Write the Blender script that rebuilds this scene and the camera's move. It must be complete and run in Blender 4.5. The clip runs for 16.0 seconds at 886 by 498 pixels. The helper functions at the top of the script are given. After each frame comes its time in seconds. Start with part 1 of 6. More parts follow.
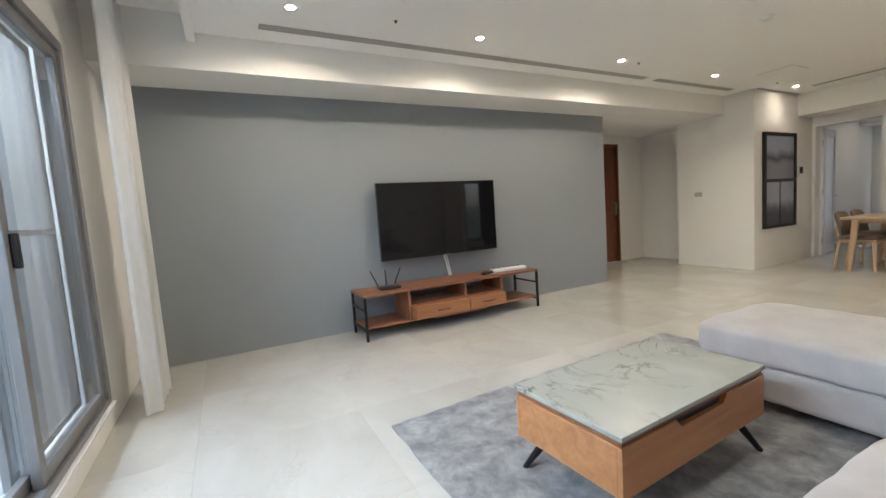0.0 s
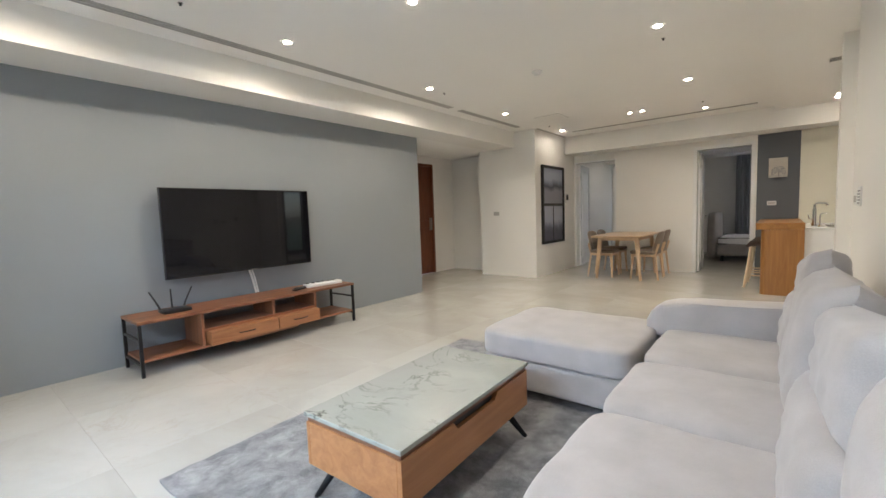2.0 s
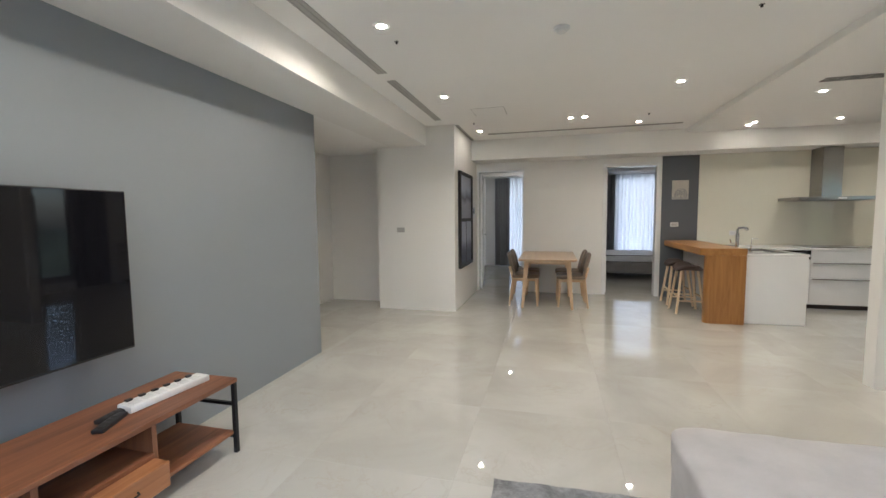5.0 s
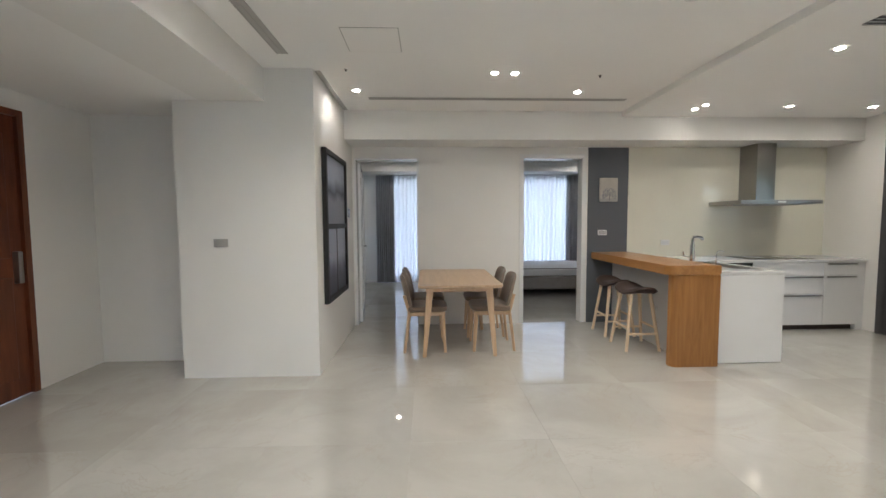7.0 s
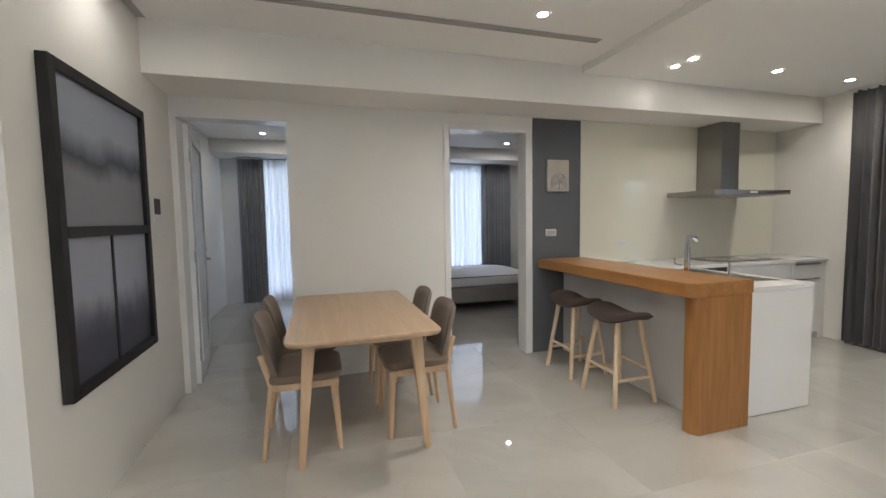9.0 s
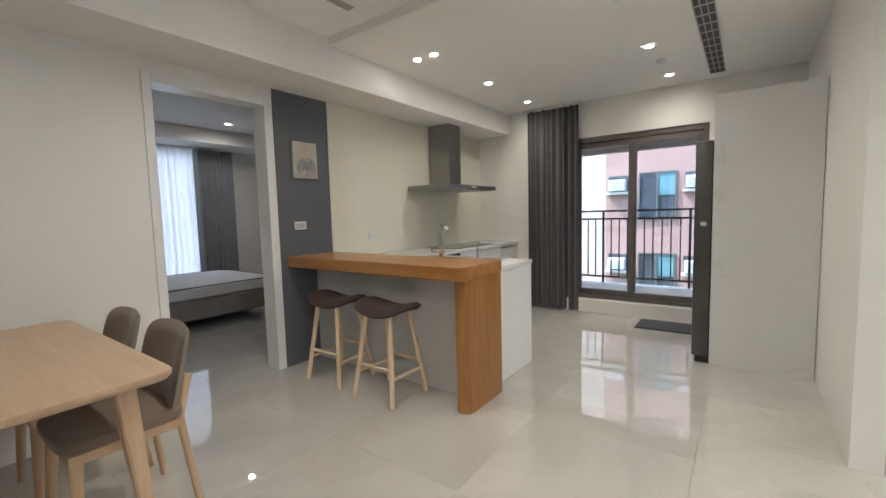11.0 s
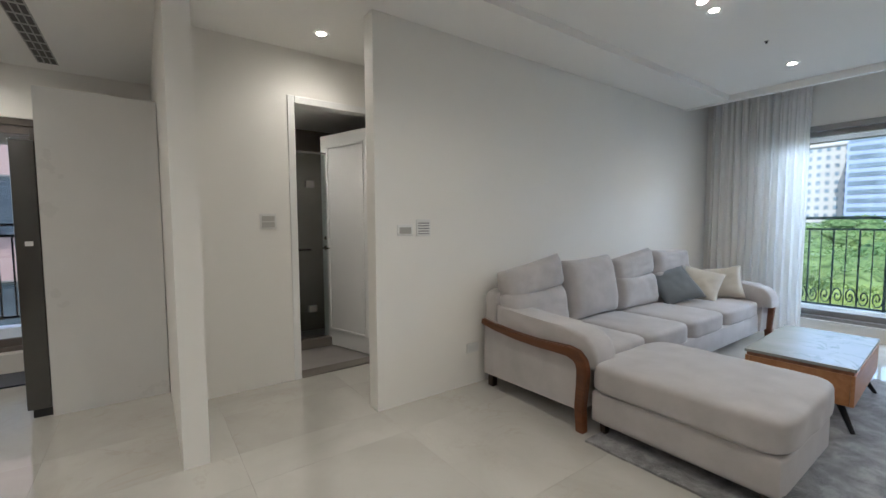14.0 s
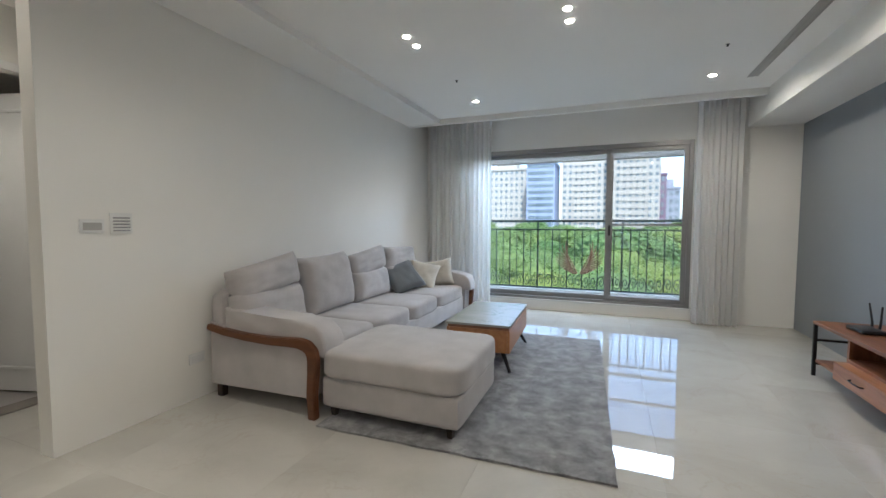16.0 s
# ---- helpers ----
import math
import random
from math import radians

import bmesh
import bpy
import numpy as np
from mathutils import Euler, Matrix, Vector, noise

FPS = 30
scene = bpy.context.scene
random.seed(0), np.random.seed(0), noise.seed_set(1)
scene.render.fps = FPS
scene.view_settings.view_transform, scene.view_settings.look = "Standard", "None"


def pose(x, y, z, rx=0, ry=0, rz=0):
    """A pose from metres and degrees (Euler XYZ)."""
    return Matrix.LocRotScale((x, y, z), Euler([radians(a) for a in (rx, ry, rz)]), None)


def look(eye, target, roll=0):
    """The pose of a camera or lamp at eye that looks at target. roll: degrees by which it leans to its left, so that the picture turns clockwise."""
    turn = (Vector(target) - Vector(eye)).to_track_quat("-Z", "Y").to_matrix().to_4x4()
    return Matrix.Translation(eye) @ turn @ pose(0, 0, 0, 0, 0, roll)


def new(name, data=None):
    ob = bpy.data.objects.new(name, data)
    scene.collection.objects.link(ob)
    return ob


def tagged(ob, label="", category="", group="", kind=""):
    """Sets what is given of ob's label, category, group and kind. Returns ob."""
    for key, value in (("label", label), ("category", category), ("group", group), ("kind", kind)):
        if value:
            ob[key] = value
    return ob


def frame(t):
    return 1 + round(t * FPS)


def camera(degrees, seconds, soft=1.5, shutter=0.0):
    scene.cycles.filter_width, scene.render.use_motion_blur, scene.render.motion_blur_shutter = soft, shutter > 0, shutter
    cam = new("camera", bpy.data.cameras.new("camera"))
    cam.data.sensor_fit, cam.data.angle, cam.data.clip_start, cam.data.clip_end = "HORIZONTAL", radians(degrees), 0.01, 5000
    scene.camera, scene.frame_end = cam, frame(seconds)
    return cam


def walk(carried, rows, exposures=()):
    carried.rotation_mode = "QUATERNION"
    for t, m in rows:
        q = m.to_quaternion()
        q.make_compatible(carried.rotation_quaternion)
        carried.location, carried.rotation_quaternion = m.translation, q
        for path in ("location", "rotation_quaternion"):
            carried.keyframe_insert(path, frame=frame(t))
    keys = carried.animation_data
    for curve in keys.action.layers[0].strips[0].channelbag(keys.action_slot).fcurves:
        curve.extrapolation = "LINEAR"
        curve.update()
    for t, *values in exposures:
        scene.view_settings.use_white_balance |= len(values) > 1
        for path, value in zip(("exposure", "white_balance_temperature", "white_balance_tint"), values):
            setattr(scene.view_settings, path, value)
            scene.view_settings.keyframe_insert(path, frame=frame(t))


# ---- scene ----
cam = camera(93.8, 16.0)
PATH = [
    (0, (0.466, 0.3, 1.188), (-1.3, 1.221, 1.011), -3.9),
    (0.5, (0.492, 0.342, 1.185), (-1.162, 1.452, 0.999), -4.0),
    (1, (0.524, 0.4, 1.166), (-0.951, 1.737, 0.983), -3.9),
    (1.5, (0.558, 0.437, 1.153), (-0.773, 1.921, 0.982), -3.3),
    (2, (0.545, 0.445, 1.204), (-0.713, 1.992, 1.04), -2.0),
    (2.5, (0.352, 0.447, 1.303), (-0.882, 2.014, 1.148), -1.1),
    (3, (0.03, 0.43, 1.356), (-1.184, 2.012, 1.2), -0.4),
    (3.5, (-0.334, 0.575, 1.341), (-1.476, 2.209, 1.182), -0.1),
    (4, (-0.816, 0.799, 1.351), (-1.789, 2.539, 1.188), -0.3),
    (4.5, (-1.221, 1.115, 1.369), (-1.967, 2.964, 1.207), -0.5),
    (5, (-1.528, 1.516, 1.384), (-2.031, 3.445, 1.227), -0.6),
    (7.5, (-1.902, 4.173, 1.356), (-1.736, 6.162, 1.227), -0.4),
    (8, (-1.827, 4.635, 1.364), (-1.564, 6.613, 1.231), -0.6),
    (10.5, (-1.785, 6.0, 1.294), (-0.446, 7.478, 1.141), -1.3),
    (11, (-1.756, 5.966, 1.274), (-0.147, 7.143, 1.108), -1.5),
    (11.5, (-1.746, 5.894, 1.285), (0.063, 6.728, 1.102), -1.7),
    (12, (-1.701, 5.863, 1.265), (0.239, 6.318, 1.092), -1.4),
    (12.5, (-1.672, 5.783, 1.295), (0.318, 5.86, 1.117), -1.1),
    (13, (-1.593, 5.694, 1.317), (0.37, 5.353, 1.144), -0.8),
    (13.5, (-1.54, 5.597, 1.288), (0.307, 4.842, 1.14), -0.5),
    (14, (-1.519, 5.645, 1.275), (0.1, 4.477, 1.141), -0.3),
    (14.5, (-1.569, 5.616, 1.271), (-0.209, 4.156, 1.137), -0.3),
    (15, (-1.616, 5.606, 1.252), (-0.523, 3.937, 1.123), -0.3),
    (15.5, (-1.682, 5.615, 1.243), (-0.804, 3.822, 1.118), -0.2),
    (16, (-1.734, 5.621, 1.227), (-0.997, 3.765, 1.109), 0.1),
]
EXPOSURES = [
    (0.0, 2.38, 5950, 11), (1.0, 2.5, 5950, 11), (2.0, 2.5, 5930, 12), (3.0, 2.45, 5850, 11), (4.0, 2.33, 5740, 11), (5.0, 2.42, 5540, 11), (7.5, 2.5, 5370, 11), (8.0, 2.5, 5350, 11),
    (10.5, 2.46, 5470, 11), (11.5, 2.43, 5370, 11), (12.5, 2.32, 5200, 10), (13.5, 2.04, 5150, 10), (14.5, 1.82, 5640, 11), (16.0, 1.86, 5480, 10),
]
walk(cam, [(t, look(eye, target, roll)) for t, eye, target, roll in PATH], EXPOSURES)

# ---- world, sun and exposure ----
world = bpy.data.worlds.new("sky_world")
scene.world = world
world.use_nodes = True
wn = world.node_tree
sky = wn.nodes.new("ShaderNodeTexSky")
sky.sky_type = "NISHITA"
sky.sun_disc = False
SUN_TO = Vector((-0.2, 0.55, 0.85)).normalized()
sky.sun_elevation = math.asin(SUN_TO.z)
sky.sun_rotation = math.atan2(SUN_TO.x, SUN_TO.y)
sky.air_density, sky.dust_density, sky.ozone_density = 1.0, 2.0, 1.0
wn.links.new(sky.outputs[0], wn.nodes["Background"].inputs[0])
wn.nodes["Background"].inputs[1].default_value = 0.15
sun_data = bpy.data.lights.new("sun", "SUN")
sun_data.energy, sun_data.angle, sun_data.color = 2.6, radians(0.5), (1.0, 0.96, 0.9)
sun = new("sun", sun_data)
sun.matrix_world = look((0, 0, 30), Vector((0, 0, 30)) - SUN_TO)


def daylight_fill(name, eye, target, w, h, watts, color=(0.76, 0.89, 1.0)):
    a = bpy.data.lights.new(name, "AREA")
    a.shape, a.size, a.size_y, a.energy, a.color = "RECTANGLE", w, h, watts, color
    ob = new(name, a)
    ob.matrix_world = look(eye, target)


# fill lamp added unseen under the living-room balcony slab, standing in for sky light
daylight_fill("balcony_fill", (-1.3, -1.76, 2.71), (-1.3, 2.0, 1.9), 5.2, 0.54, 46.0)
# area lamps added between glass and sheer in the two bedroom windows, for daylight
daylight_fill("bedroom_fill", (0.72, 13.08, 1.35), (0.72, 12.0, 1.35), 1.2, 1.9, 2.4, (0.93, 0.97, 1.0))
daylight_fill("bedroom_fill", (-2.35, 13.08, 1.25), (-2.35, 12.0, 1.25), 1.05, 2.1, 1.7, (0.93, 0.97, 1.0))
DOWNLIGHT_WATTS = 8.5
DOWNLIGHT_COLOR = (1.0, 0.84, 0.62)
DOWNLIGHT_GLOW = 28.0

# ---- materials ----
def nodes_of(name):
    m = bpy.data.materials.new(name)
    m.use_nodes = True
    nt = m.node_tree
    return m, nt, nt.nodes["Principled BSDF"]


def ramp(nt, src, stops):
    r = nt.nodes.new("ShaderNodeValToRGB")
    els = r.color_ramp.elements
    while len(els) < len(stops):
        els.new(0.5)
    for e, (p, c) in zip(els, stops):
        e.position, e.color = p, (*c, 1)
    nt.links.new(src, r.inputs[0])
    return r.outputs[0]


def coords(nt, stretch=(1, 1, 1), rnd=0.0):
    tc = nt.nodes.new("ShaderNodeTexCoord")
    mp = nt.nodes.new("ShaderNodeMapping")
    mp.inputs["Scale"].default_value = stretch
    nt.links.new(tc.outputs["Object"], mp.inputs[0])
    if rnd:
        oi = nt.nodes.new("ShaderNodeObjectInfo")
        mu = nt.nodes.new("ShaderNodeMath")
        mu.operation = "MULTIPLY"
        mu.inputs[1].default_value = rnd
        nt.links.new(oi.outputs["Random"], mu.inputs[0])
        nt.links.new(mu.outputs[0], mp.inputs["Location"])
    return mp.outputs[0]


def tex(nt, vec, scale, detail=4, rough=0.55, dist=0.0):
    n = nt.nodes.new("ShaderNodeTexNoise")
    n.inputs["Scale"].default_value = scale
    n.inputs["Detail"].default_value = detail
    n.inputs["Roughness"].default_value = rough
    n.inputs["Distortion"].default_value = dist
    nt.links.new(vec, n.inputs["Vector"])
    return n.outputs["Fac"]


def bump(nt, bsdf, src, strength, distance=0.002, prev=None):
    b = nt.nodes.new("ShaderNodeBump")
    b.inputs["Strength"].default_value = strength
    b.inputs["Distance"].default_value = distance
    nt.links.new(src, b.inputs["Height"])
    if prev:
        nt.links.new(prev, b.inputs["Normal"])
    nt.links.new(b.outputs[0], bsdf.inputs["Normal"])
    return b.outputs[0]


def tint(c, f):
    return tuple(min(1.0, v * f) for v in c)


def plain(name, color, rough=0.5, metal=0.0, var=0.06, scale=3.0, grain=120.0, relief=0.08, rvar=0.08, rnd=0.0):
    m, nt, p = nodes_of(name)
    v = coords(nt, rnd=rnd)
    big = tex(nt, v, scale, 5)
    nt.links.new(ramp(nt, big, [(0.3, tint(color, 1 - var)), (0.7, tint(color, 1 + var))]), p.inputs["Base Color"])
    p.inputs["Metallic"].default_value = metal
    fine = tex(nt, v, grain, 3)
    mr = nt.nodes.new("ShaderNodeMapRange")
    mr.inputs["To Min"].default_value = max(0.02, rough - rvar)
    mr.inputs["To Max"].default_value = min(1.0, rough + rvar)
    nt.links.new(big, mr.inputs[0])
    nt.links.new(mr.outputs[0], p.inputs["Roughness"])
    if relief:
        bump(nt, p, fine, relief, 0.001)
    return m


def wood(name, light, dark, axis=0, rough=0.38, scale=1.0, rnd=3.0):
    m, nt, p = nodes_of(name)
    st = [9.0 * scale] * 3
    st[axis] = 0.7 * scale
    v = coords(nt, st, rnd)
    g1 = tex(nt, v, 2.2, 6, 0.6, 0.8)
    nt.links.new(ramp(nt, g1, [(0.28, dark), (0.5, tuple((a + b) / 2 for a, b in zip(light, dark))), (0.72, light)]), p.inputs["Base Color"])
    st2 = [160.0] * 3
    st2[axis] = 5.0
    g2 = tex(nt, coords(nt, st2), 1.0, 3)
    mr = nt.nodes.new("ShaderNodeMapRange")
    mr.inputs["To Min"].default_value, mr.inputs["To Max"].default_value = rough - 0.08, rough + 0.12
    nt.links.new(g2, mr.inputs[0])
    nt.links.new(mr.outputs[0], p.inputs["Roughness"])
    bump(nt, p, g2, 0.12, 0.001)
    return m


def fabric(name, color, weave=420.0, relief=0.25, var=0.08, sheen=0.25):
    m, nt, p = nodes_of(name)
    v = coords(nt)
    big = tex(nt, v, 5.0, 6)
    fine = tex(nt, v, weave, 2)
    mx = nt.nodes.new("ShaderNodeMath")
    mx.operation = "ADD"
    sc = nt.nodes.new("ShaderNodeMath")
    sc.operation = "MULTIPLY"
    sc.inputs[1].default_value = 0.5
    nt.links.new(fine, sc.inputs[0])
    nt.links.new(big, mx.inputs[0])
    nt.links.new(sc.outputs[0], mx.inputs[1])
    nt.links.new(ramp(nt, mx.outputs[0], [(0.5, tint(color, 1 - var * 1.6)), (1.0, tint(color, 1 + var))]), p.inputs["Base Color"])
    p.inputs["Roughness"].default_value = 0.92
    p.inputs["Sheen Weight"].default_value = sheen
    bump(nt, p, fine, relief, 0.0015)
    return m


def sheer(name, color, through_light):
    m, nt, p = nodes_of(name)
    v = coords(nt, (1, 1, 0.2))
    f = tex(nt, v, 60.0, 3)
    nt.links.new(ramp(nt, f, [(0.3, tint(color, 0.93)), (0.7, color)]), p.inputs["Base Color"])
    p.inputs["Roughness"].default_value = 0.9
    tr = nt.nodes.new("ShaderNodeBsdfTranslucent")
    tr.inputs[0].default_value = (*color, 1)
    tp = nt.nodes.new("ShaderNodeBsdfTransparent")
    a, b = nt.nodes.new("ShaderNodeMixShader"), nt.nodes.new("ShaderNodeMixShader")
    a.inputs[0].default_value, b.inputs[0].default_value = 0.5, through_light
    nt.links.new(p.outputs[0], a.inputs[1])
    nt.links.new(tr.outputs[0], a.inputs[2])
    nt.links.new(a.outputs[0], b.inputs[1])
    nt.links.new(tp.outputs[0], b.inputs[2])
    nt.links.new(b.outputs[0], nt.nodes["Material Output"].inputs[0])
    return m


def glass(name, color=(0.97, 0.99, 0.98), rough=0.0):
    m, nt, p = nodes_of(name)
    p.inputs["Base Color"].default_value = (*color, 1)
    p.inputs["Transmission Weight"].default_value = 1.0
    p.inputs["Roughness"].default_value = rough
    p.inputs["IOR"].default_value = 1.45
    return m


def glow(name, color, strength):
    m, nt, p = nodes_of(name)
    p.inputs["Base Color"].default_value = (0.9, 0.9, 0.88, 1)
    p.inputs["Emission Color"].default_value = (*color, 1)
    p.inputs["Emission Strength"].default_value = strength
    return m


def stone(name, base, cloud, vein, scale=1.0, rough=0.09, rnd=20.0, vein_amount=0.5, cloud_scale=1.1, vein_scale=1.6):
    m, nt, p = nodes_of(name)
    v = coords(nt, (scale, scale, scale), rnd)
    c = tex(nt, v, cloud_scale, 7, 0.6, 0.6)
    col = ramp(nt, c, [(0.36, cloud), (0.62, base)])
    w = tex(nt, v, vein_scale, 8, 0.62, 1.2)
    ln = ramp(nt, w, [(0.484, (0, 0, 0)), (0.5, (vein_amount,) * 3), (0.516, (0, 0, 0))])
    brk = ramp(nt, tex(nt, v, 2.3, 3), [(0.42, (0, 0, 0)), (0.62, (1, 1, 1))])
    mul = nt.nodes.new("ShaderNodeMath")
    mul.operation = "MULTIPLY"
    nt.links.new(ln, mul.inputs[0])
    nt.links.new(brk, mul.inputs[1])
    mix = nt.nodes.new("ShaderNodeMix")
    mix.data_type = "RGBA"
    nt.links.new(mul.outputs[0], mix.inputs[0])
    nt.links.new(col, mix.inputs[6])
    mix.inputs[7].default_value = (*vein, 1)
    nt.links.new(mix.outputs[2], p.inputs["Base Color"])
    mr = nt.nodes.new("ShaderNodeMapRange")
    mr.inputs["To Min"].default_value, mr.inputs["To Max"].default_value = max(0.005, rough - 0.03), rough + min(0.03, rough)
    nt.links.new(tex(nt, v, 3.0, 5), mr.inputs[0])
    nt.links.new(mr.outputs[0], p.inputs["Roughness"])
    return m


M = {}
M["paint"] = plain("white_paint", (0.82, 0.805, 0.77), 0.62, var=0.018, scale=1.2, grain=260, relief=0.05)
M["ceiling"] = plain("ceiling_paint", (0.88, 0.868, 0.84), 0.75, var=0.015, scale=0.8, grain=240, relief=0.04)
M["grey"] = plain("grey_wall_paint", (0.25, 0.268, 0.285), 0.6, var=0.025, scale=1.5, grain=300, relief=0.05)
M["darkgrey"] = plain("slate_wall_paint", (0.118, 0.127, 0.142), 0.55, var=0.03, scale=2, grain=300)
M["tile"] = stone("polished_floor_tile", (0.555, 0.54, 0.50), (0.475, 0.46, 0.418), (0.42, 0.375, 0.31), 1.0, 0.015, 30, 0.35)
M["tile"].node_tree.nodes["Principled BSDF"].inputs["IOR"].default_value = 2.3
M["grout"] = plain("tile_grout", (0.57, 0.555, 0.51), 0.5, var=0.08)
M["marble"] = stone("coffee_table_marble", (0.385, 0.39, 0.358), (0.32, 0.333, 0.302), (0.06, 0.065, 0.057), 1.0, 0.26, 3, 1.0, 2.2, 2.4)
M["oak"] = wood("orange_oak", (0.42, 0.205, 0.056), (0.25, 0.105, 0.026), 2, 0.32)
M["oaktop"] = wood("orange_oak_top", (0.43, 0.215, 0.06), (0.28, 0.122, 0.03), 1, 0.3)
M["walnut"] = wood("walnut", (0.30, 0.125, 0.058), (0.13, 0.05, 0.025), 1, 0.38)
M["walnutx"] = wood("walnut_cross", (0.30, 0.125, 0.058), (0.13, 0.05, 0.025), 2, 0.38)
M["drawer"] = wood("drawer_front_wood", (0.45, 0.2, 0.085), (0.23, 0.09, 0.035), 1, 0.36)
M["beech"] = wood("pale_ash_wood", (0.66, 0.48, 0.31), (0.52, 0.345, 0.2), 2, 0.42)
M["beechtop"] = wood("pale_ash_top", (0.52, 0.375, 0.24), (0.43, 0.30, 0.185), 1, 0.32)
M["stoolwood"] = wood("pale_birch", (0.80, 0.65, 0.45), (0.67, 0.5, 0.32), 2, 0.45)
M["tablewood"] = wood("honey_veneer", (0.47, 0.225, 0.09), (0.34, 0.14, 0.05), 1, 0.34)
M["sofawood"] = wood("sofa_teak", (0.17, 0.06, 0.02), (0.075, 0.025, 0.009), 0, 0.33)
M["doorwood"] = wood("mahogany_door", (0.2, 0.062, 0.024), (0.085, 0.024, 0.01), 2, 0.35)
M["darkleg"] = plain("dark_stained_leg", (0.035, 0.022, 0.016), 0.4, var=0.15)
M["sofa"] = fabric("pale_grey_linen", (0.455, 0.432, 0.428), 380, 0.3, 0.1)
M["cushion_dark"] = fabric("charcoal_cushion", (0.15, 0.165, 0.18), 300, 0.35)
M["cushion_cream"] = fabric("cream_cushion", (0.55, 0.52, 0.46), 300, 0.35)
M["chair"] = fabric("brown_chair_fabric", (0.19, 0.14, 0.10), 500, 0.2)
M["stoolseat"] = fabric("dark_brown_seat", (0.058, 0.038, 0.032), 260, 0.2, sheen=0.05)
M["curtain"] = sheer("white_sheer", (0.95, 0.945, 0.93), 0.22)
M["bedsheer"] = sheer("bedroom_sheer", (0.91, 0.91, 0.93), 0.08)
M["greycurtain"] = fabric("charcoal_curtain", (0.085, 0.083, 0.088), 500, 0.2)
M["midcurtain"] = fabric("grey_blue_curtain", (0.35, 0.36, 0.39), 500, 0.2)
M["bedfabric"] = fabric("taupe_bed_fabric", (0.3, 0.275, 0.26), 400, 0.2)
M["mattress"] = fabric("white_mattress", (0.8, 0.8, 0.82), 300, 0.15, 0.03)
M["black"] = plain("black_metal", (0.018, 0.018, 0.02), 0.42, 0.6, 0.1)
M["blackplastic"] = plain("black_plastic", (0.016, 0.016, 0.018), 0.38, var=0.1)
M["screen"] = plain("tv_screen", (0.006, 0.006, 0.008), 0.04, var=0.05, relief=0, rvar=0.01)
M["screen"].node_tree.nodes["Principled BSDF"].inputs["IOR"].default_value = 1.36
M["white"] = plain("white_lacquer", (0.84, 0.84, 0.835), 0.22, var=0.015, relief=0.02)
M["whiteplastic"] = plain("white_plastic", (0.75, 0.75, 0.74), 0.4, var=0.02, relief=0.02)
M["cabinet"] = plain("pale_grey_cabinet", (0.69, 0.69, 0.69), 0.3, var=0.02, relief=0.02)
M["quartz"] = plain("white_quartz", (0.8, 0.8, 0.79), 0.15, var=0.02, relief=0.01)
M["splash"] = plain("cream_back_glass", (0.77, 0.75, 0.64), 0.06, var=0.01, relief=0, rvar=0.01)
M["steel"] = plain("brushed_steel", (0.34, 0.33, 0.31), 0.3, 1.0, 0.05, grain=400)
M["chrome"] = plain("chrome", (0.7, 0.7, 0.7), 0.1, 1.0, 0.02, relief=0, rvar=0.02)
M["alu"] = plain("grey_aluminium", (0.27, 0.265, 0.265), 0.4, 0.55, 0.05)
M["bronze"] = plain("bronze_aluminium", (0.17, 0.15, 0.135), 0.4, 0.5, 0.06)
M["glass"] = glass("window_glass")
M["showerglass"] = glass("shower_glass", (0.85, 0.92, 0.9))
M["fridge"] = plain("graphite_fridge", (0.10, 0.098, 0.095), 0.35, 0.7, 0.04)
M["hob"] = plain("black_glass_hob", (0.01, 0.01, 0.011), 0.06, var=0.05, relief=0, rvar=0.01)
M["mat"] = fabric("navy_doormat", (0.035, 0.04, 0.055), 160, 0.8)
M["frame"] = plain("black_picture_frame", (0.008, 0.0075, 0.0075), 0.55, var=0.1)
M["bath"] = stone("grey_bath_tile", (0.25, 0.225, 0.2), (0.19, 0.17, 0.15), (0.3, 0.28, 0.26), 1.2, 0.25, 10, 0.3)
M["bathfloor"] = stone("grey_bath_floor", (0.36, 0.34, 0.32), (0.29, 0.27, 0.26), (0.25, 0.25, 0.25), 1.4, 0.4, 10, 0.3)
M["iron"] = plain("dark_green_iron", (0.022, 0.045, 0.04), 0.45, 0.4, 0.15)
M["brass"] = plain("aged_copper", (0.30, 0.155, 0.10), 0.45, 0.6, 0.15)
M["bulb"] = glow("downlight_glow", DOWNLIGHT_COLOR, DOWNLIGHT_GLOW)
M["slot"] = plain("diffuser_grey", (0.42, 0.41, 0.39), 0.6, var=0.05)
M["darkslot"] = plain("diffuser_dark", (0.05, 0.05, 0.05), 0.6, var=0.1)
M["concrete"] = plain("balcony_render", (0.72, 0.71, 0.69), 0.8, var=0.08)
# brown-grey, darkened so the colour holds the shade under the slab edge
M["lintel"] = plain("brown_grey_shaded_edge", (0.24, 0.21, 0.19), 0.75, var=0.08)
M["sidewall"] = plain("grey_balcony_side", (0.3, 0.3, 0.31), 0.7, var=0.08)
M["balctile"] = plain("balcony_tile", (0.46, 0.45, 0.46), 0.5, var=0.1)
M["toweroffice"] = plain("blue_grey_office", (0.20, 0.24, 0.34), 0.6, var=0.08, scale=0.2)
# panes stand proud of the facade; recess shade is put into their dark colour
M["darkpane"] = plain("dark_recess_shade_pane", (0.06, 0.07, 0.08), 0.2, var=0.3, scale=1.5)
M["tower"] = plain("white_tower_tile", (0.31, 0.295, 0.255), 0.7, var=0.06, scale=0.2)
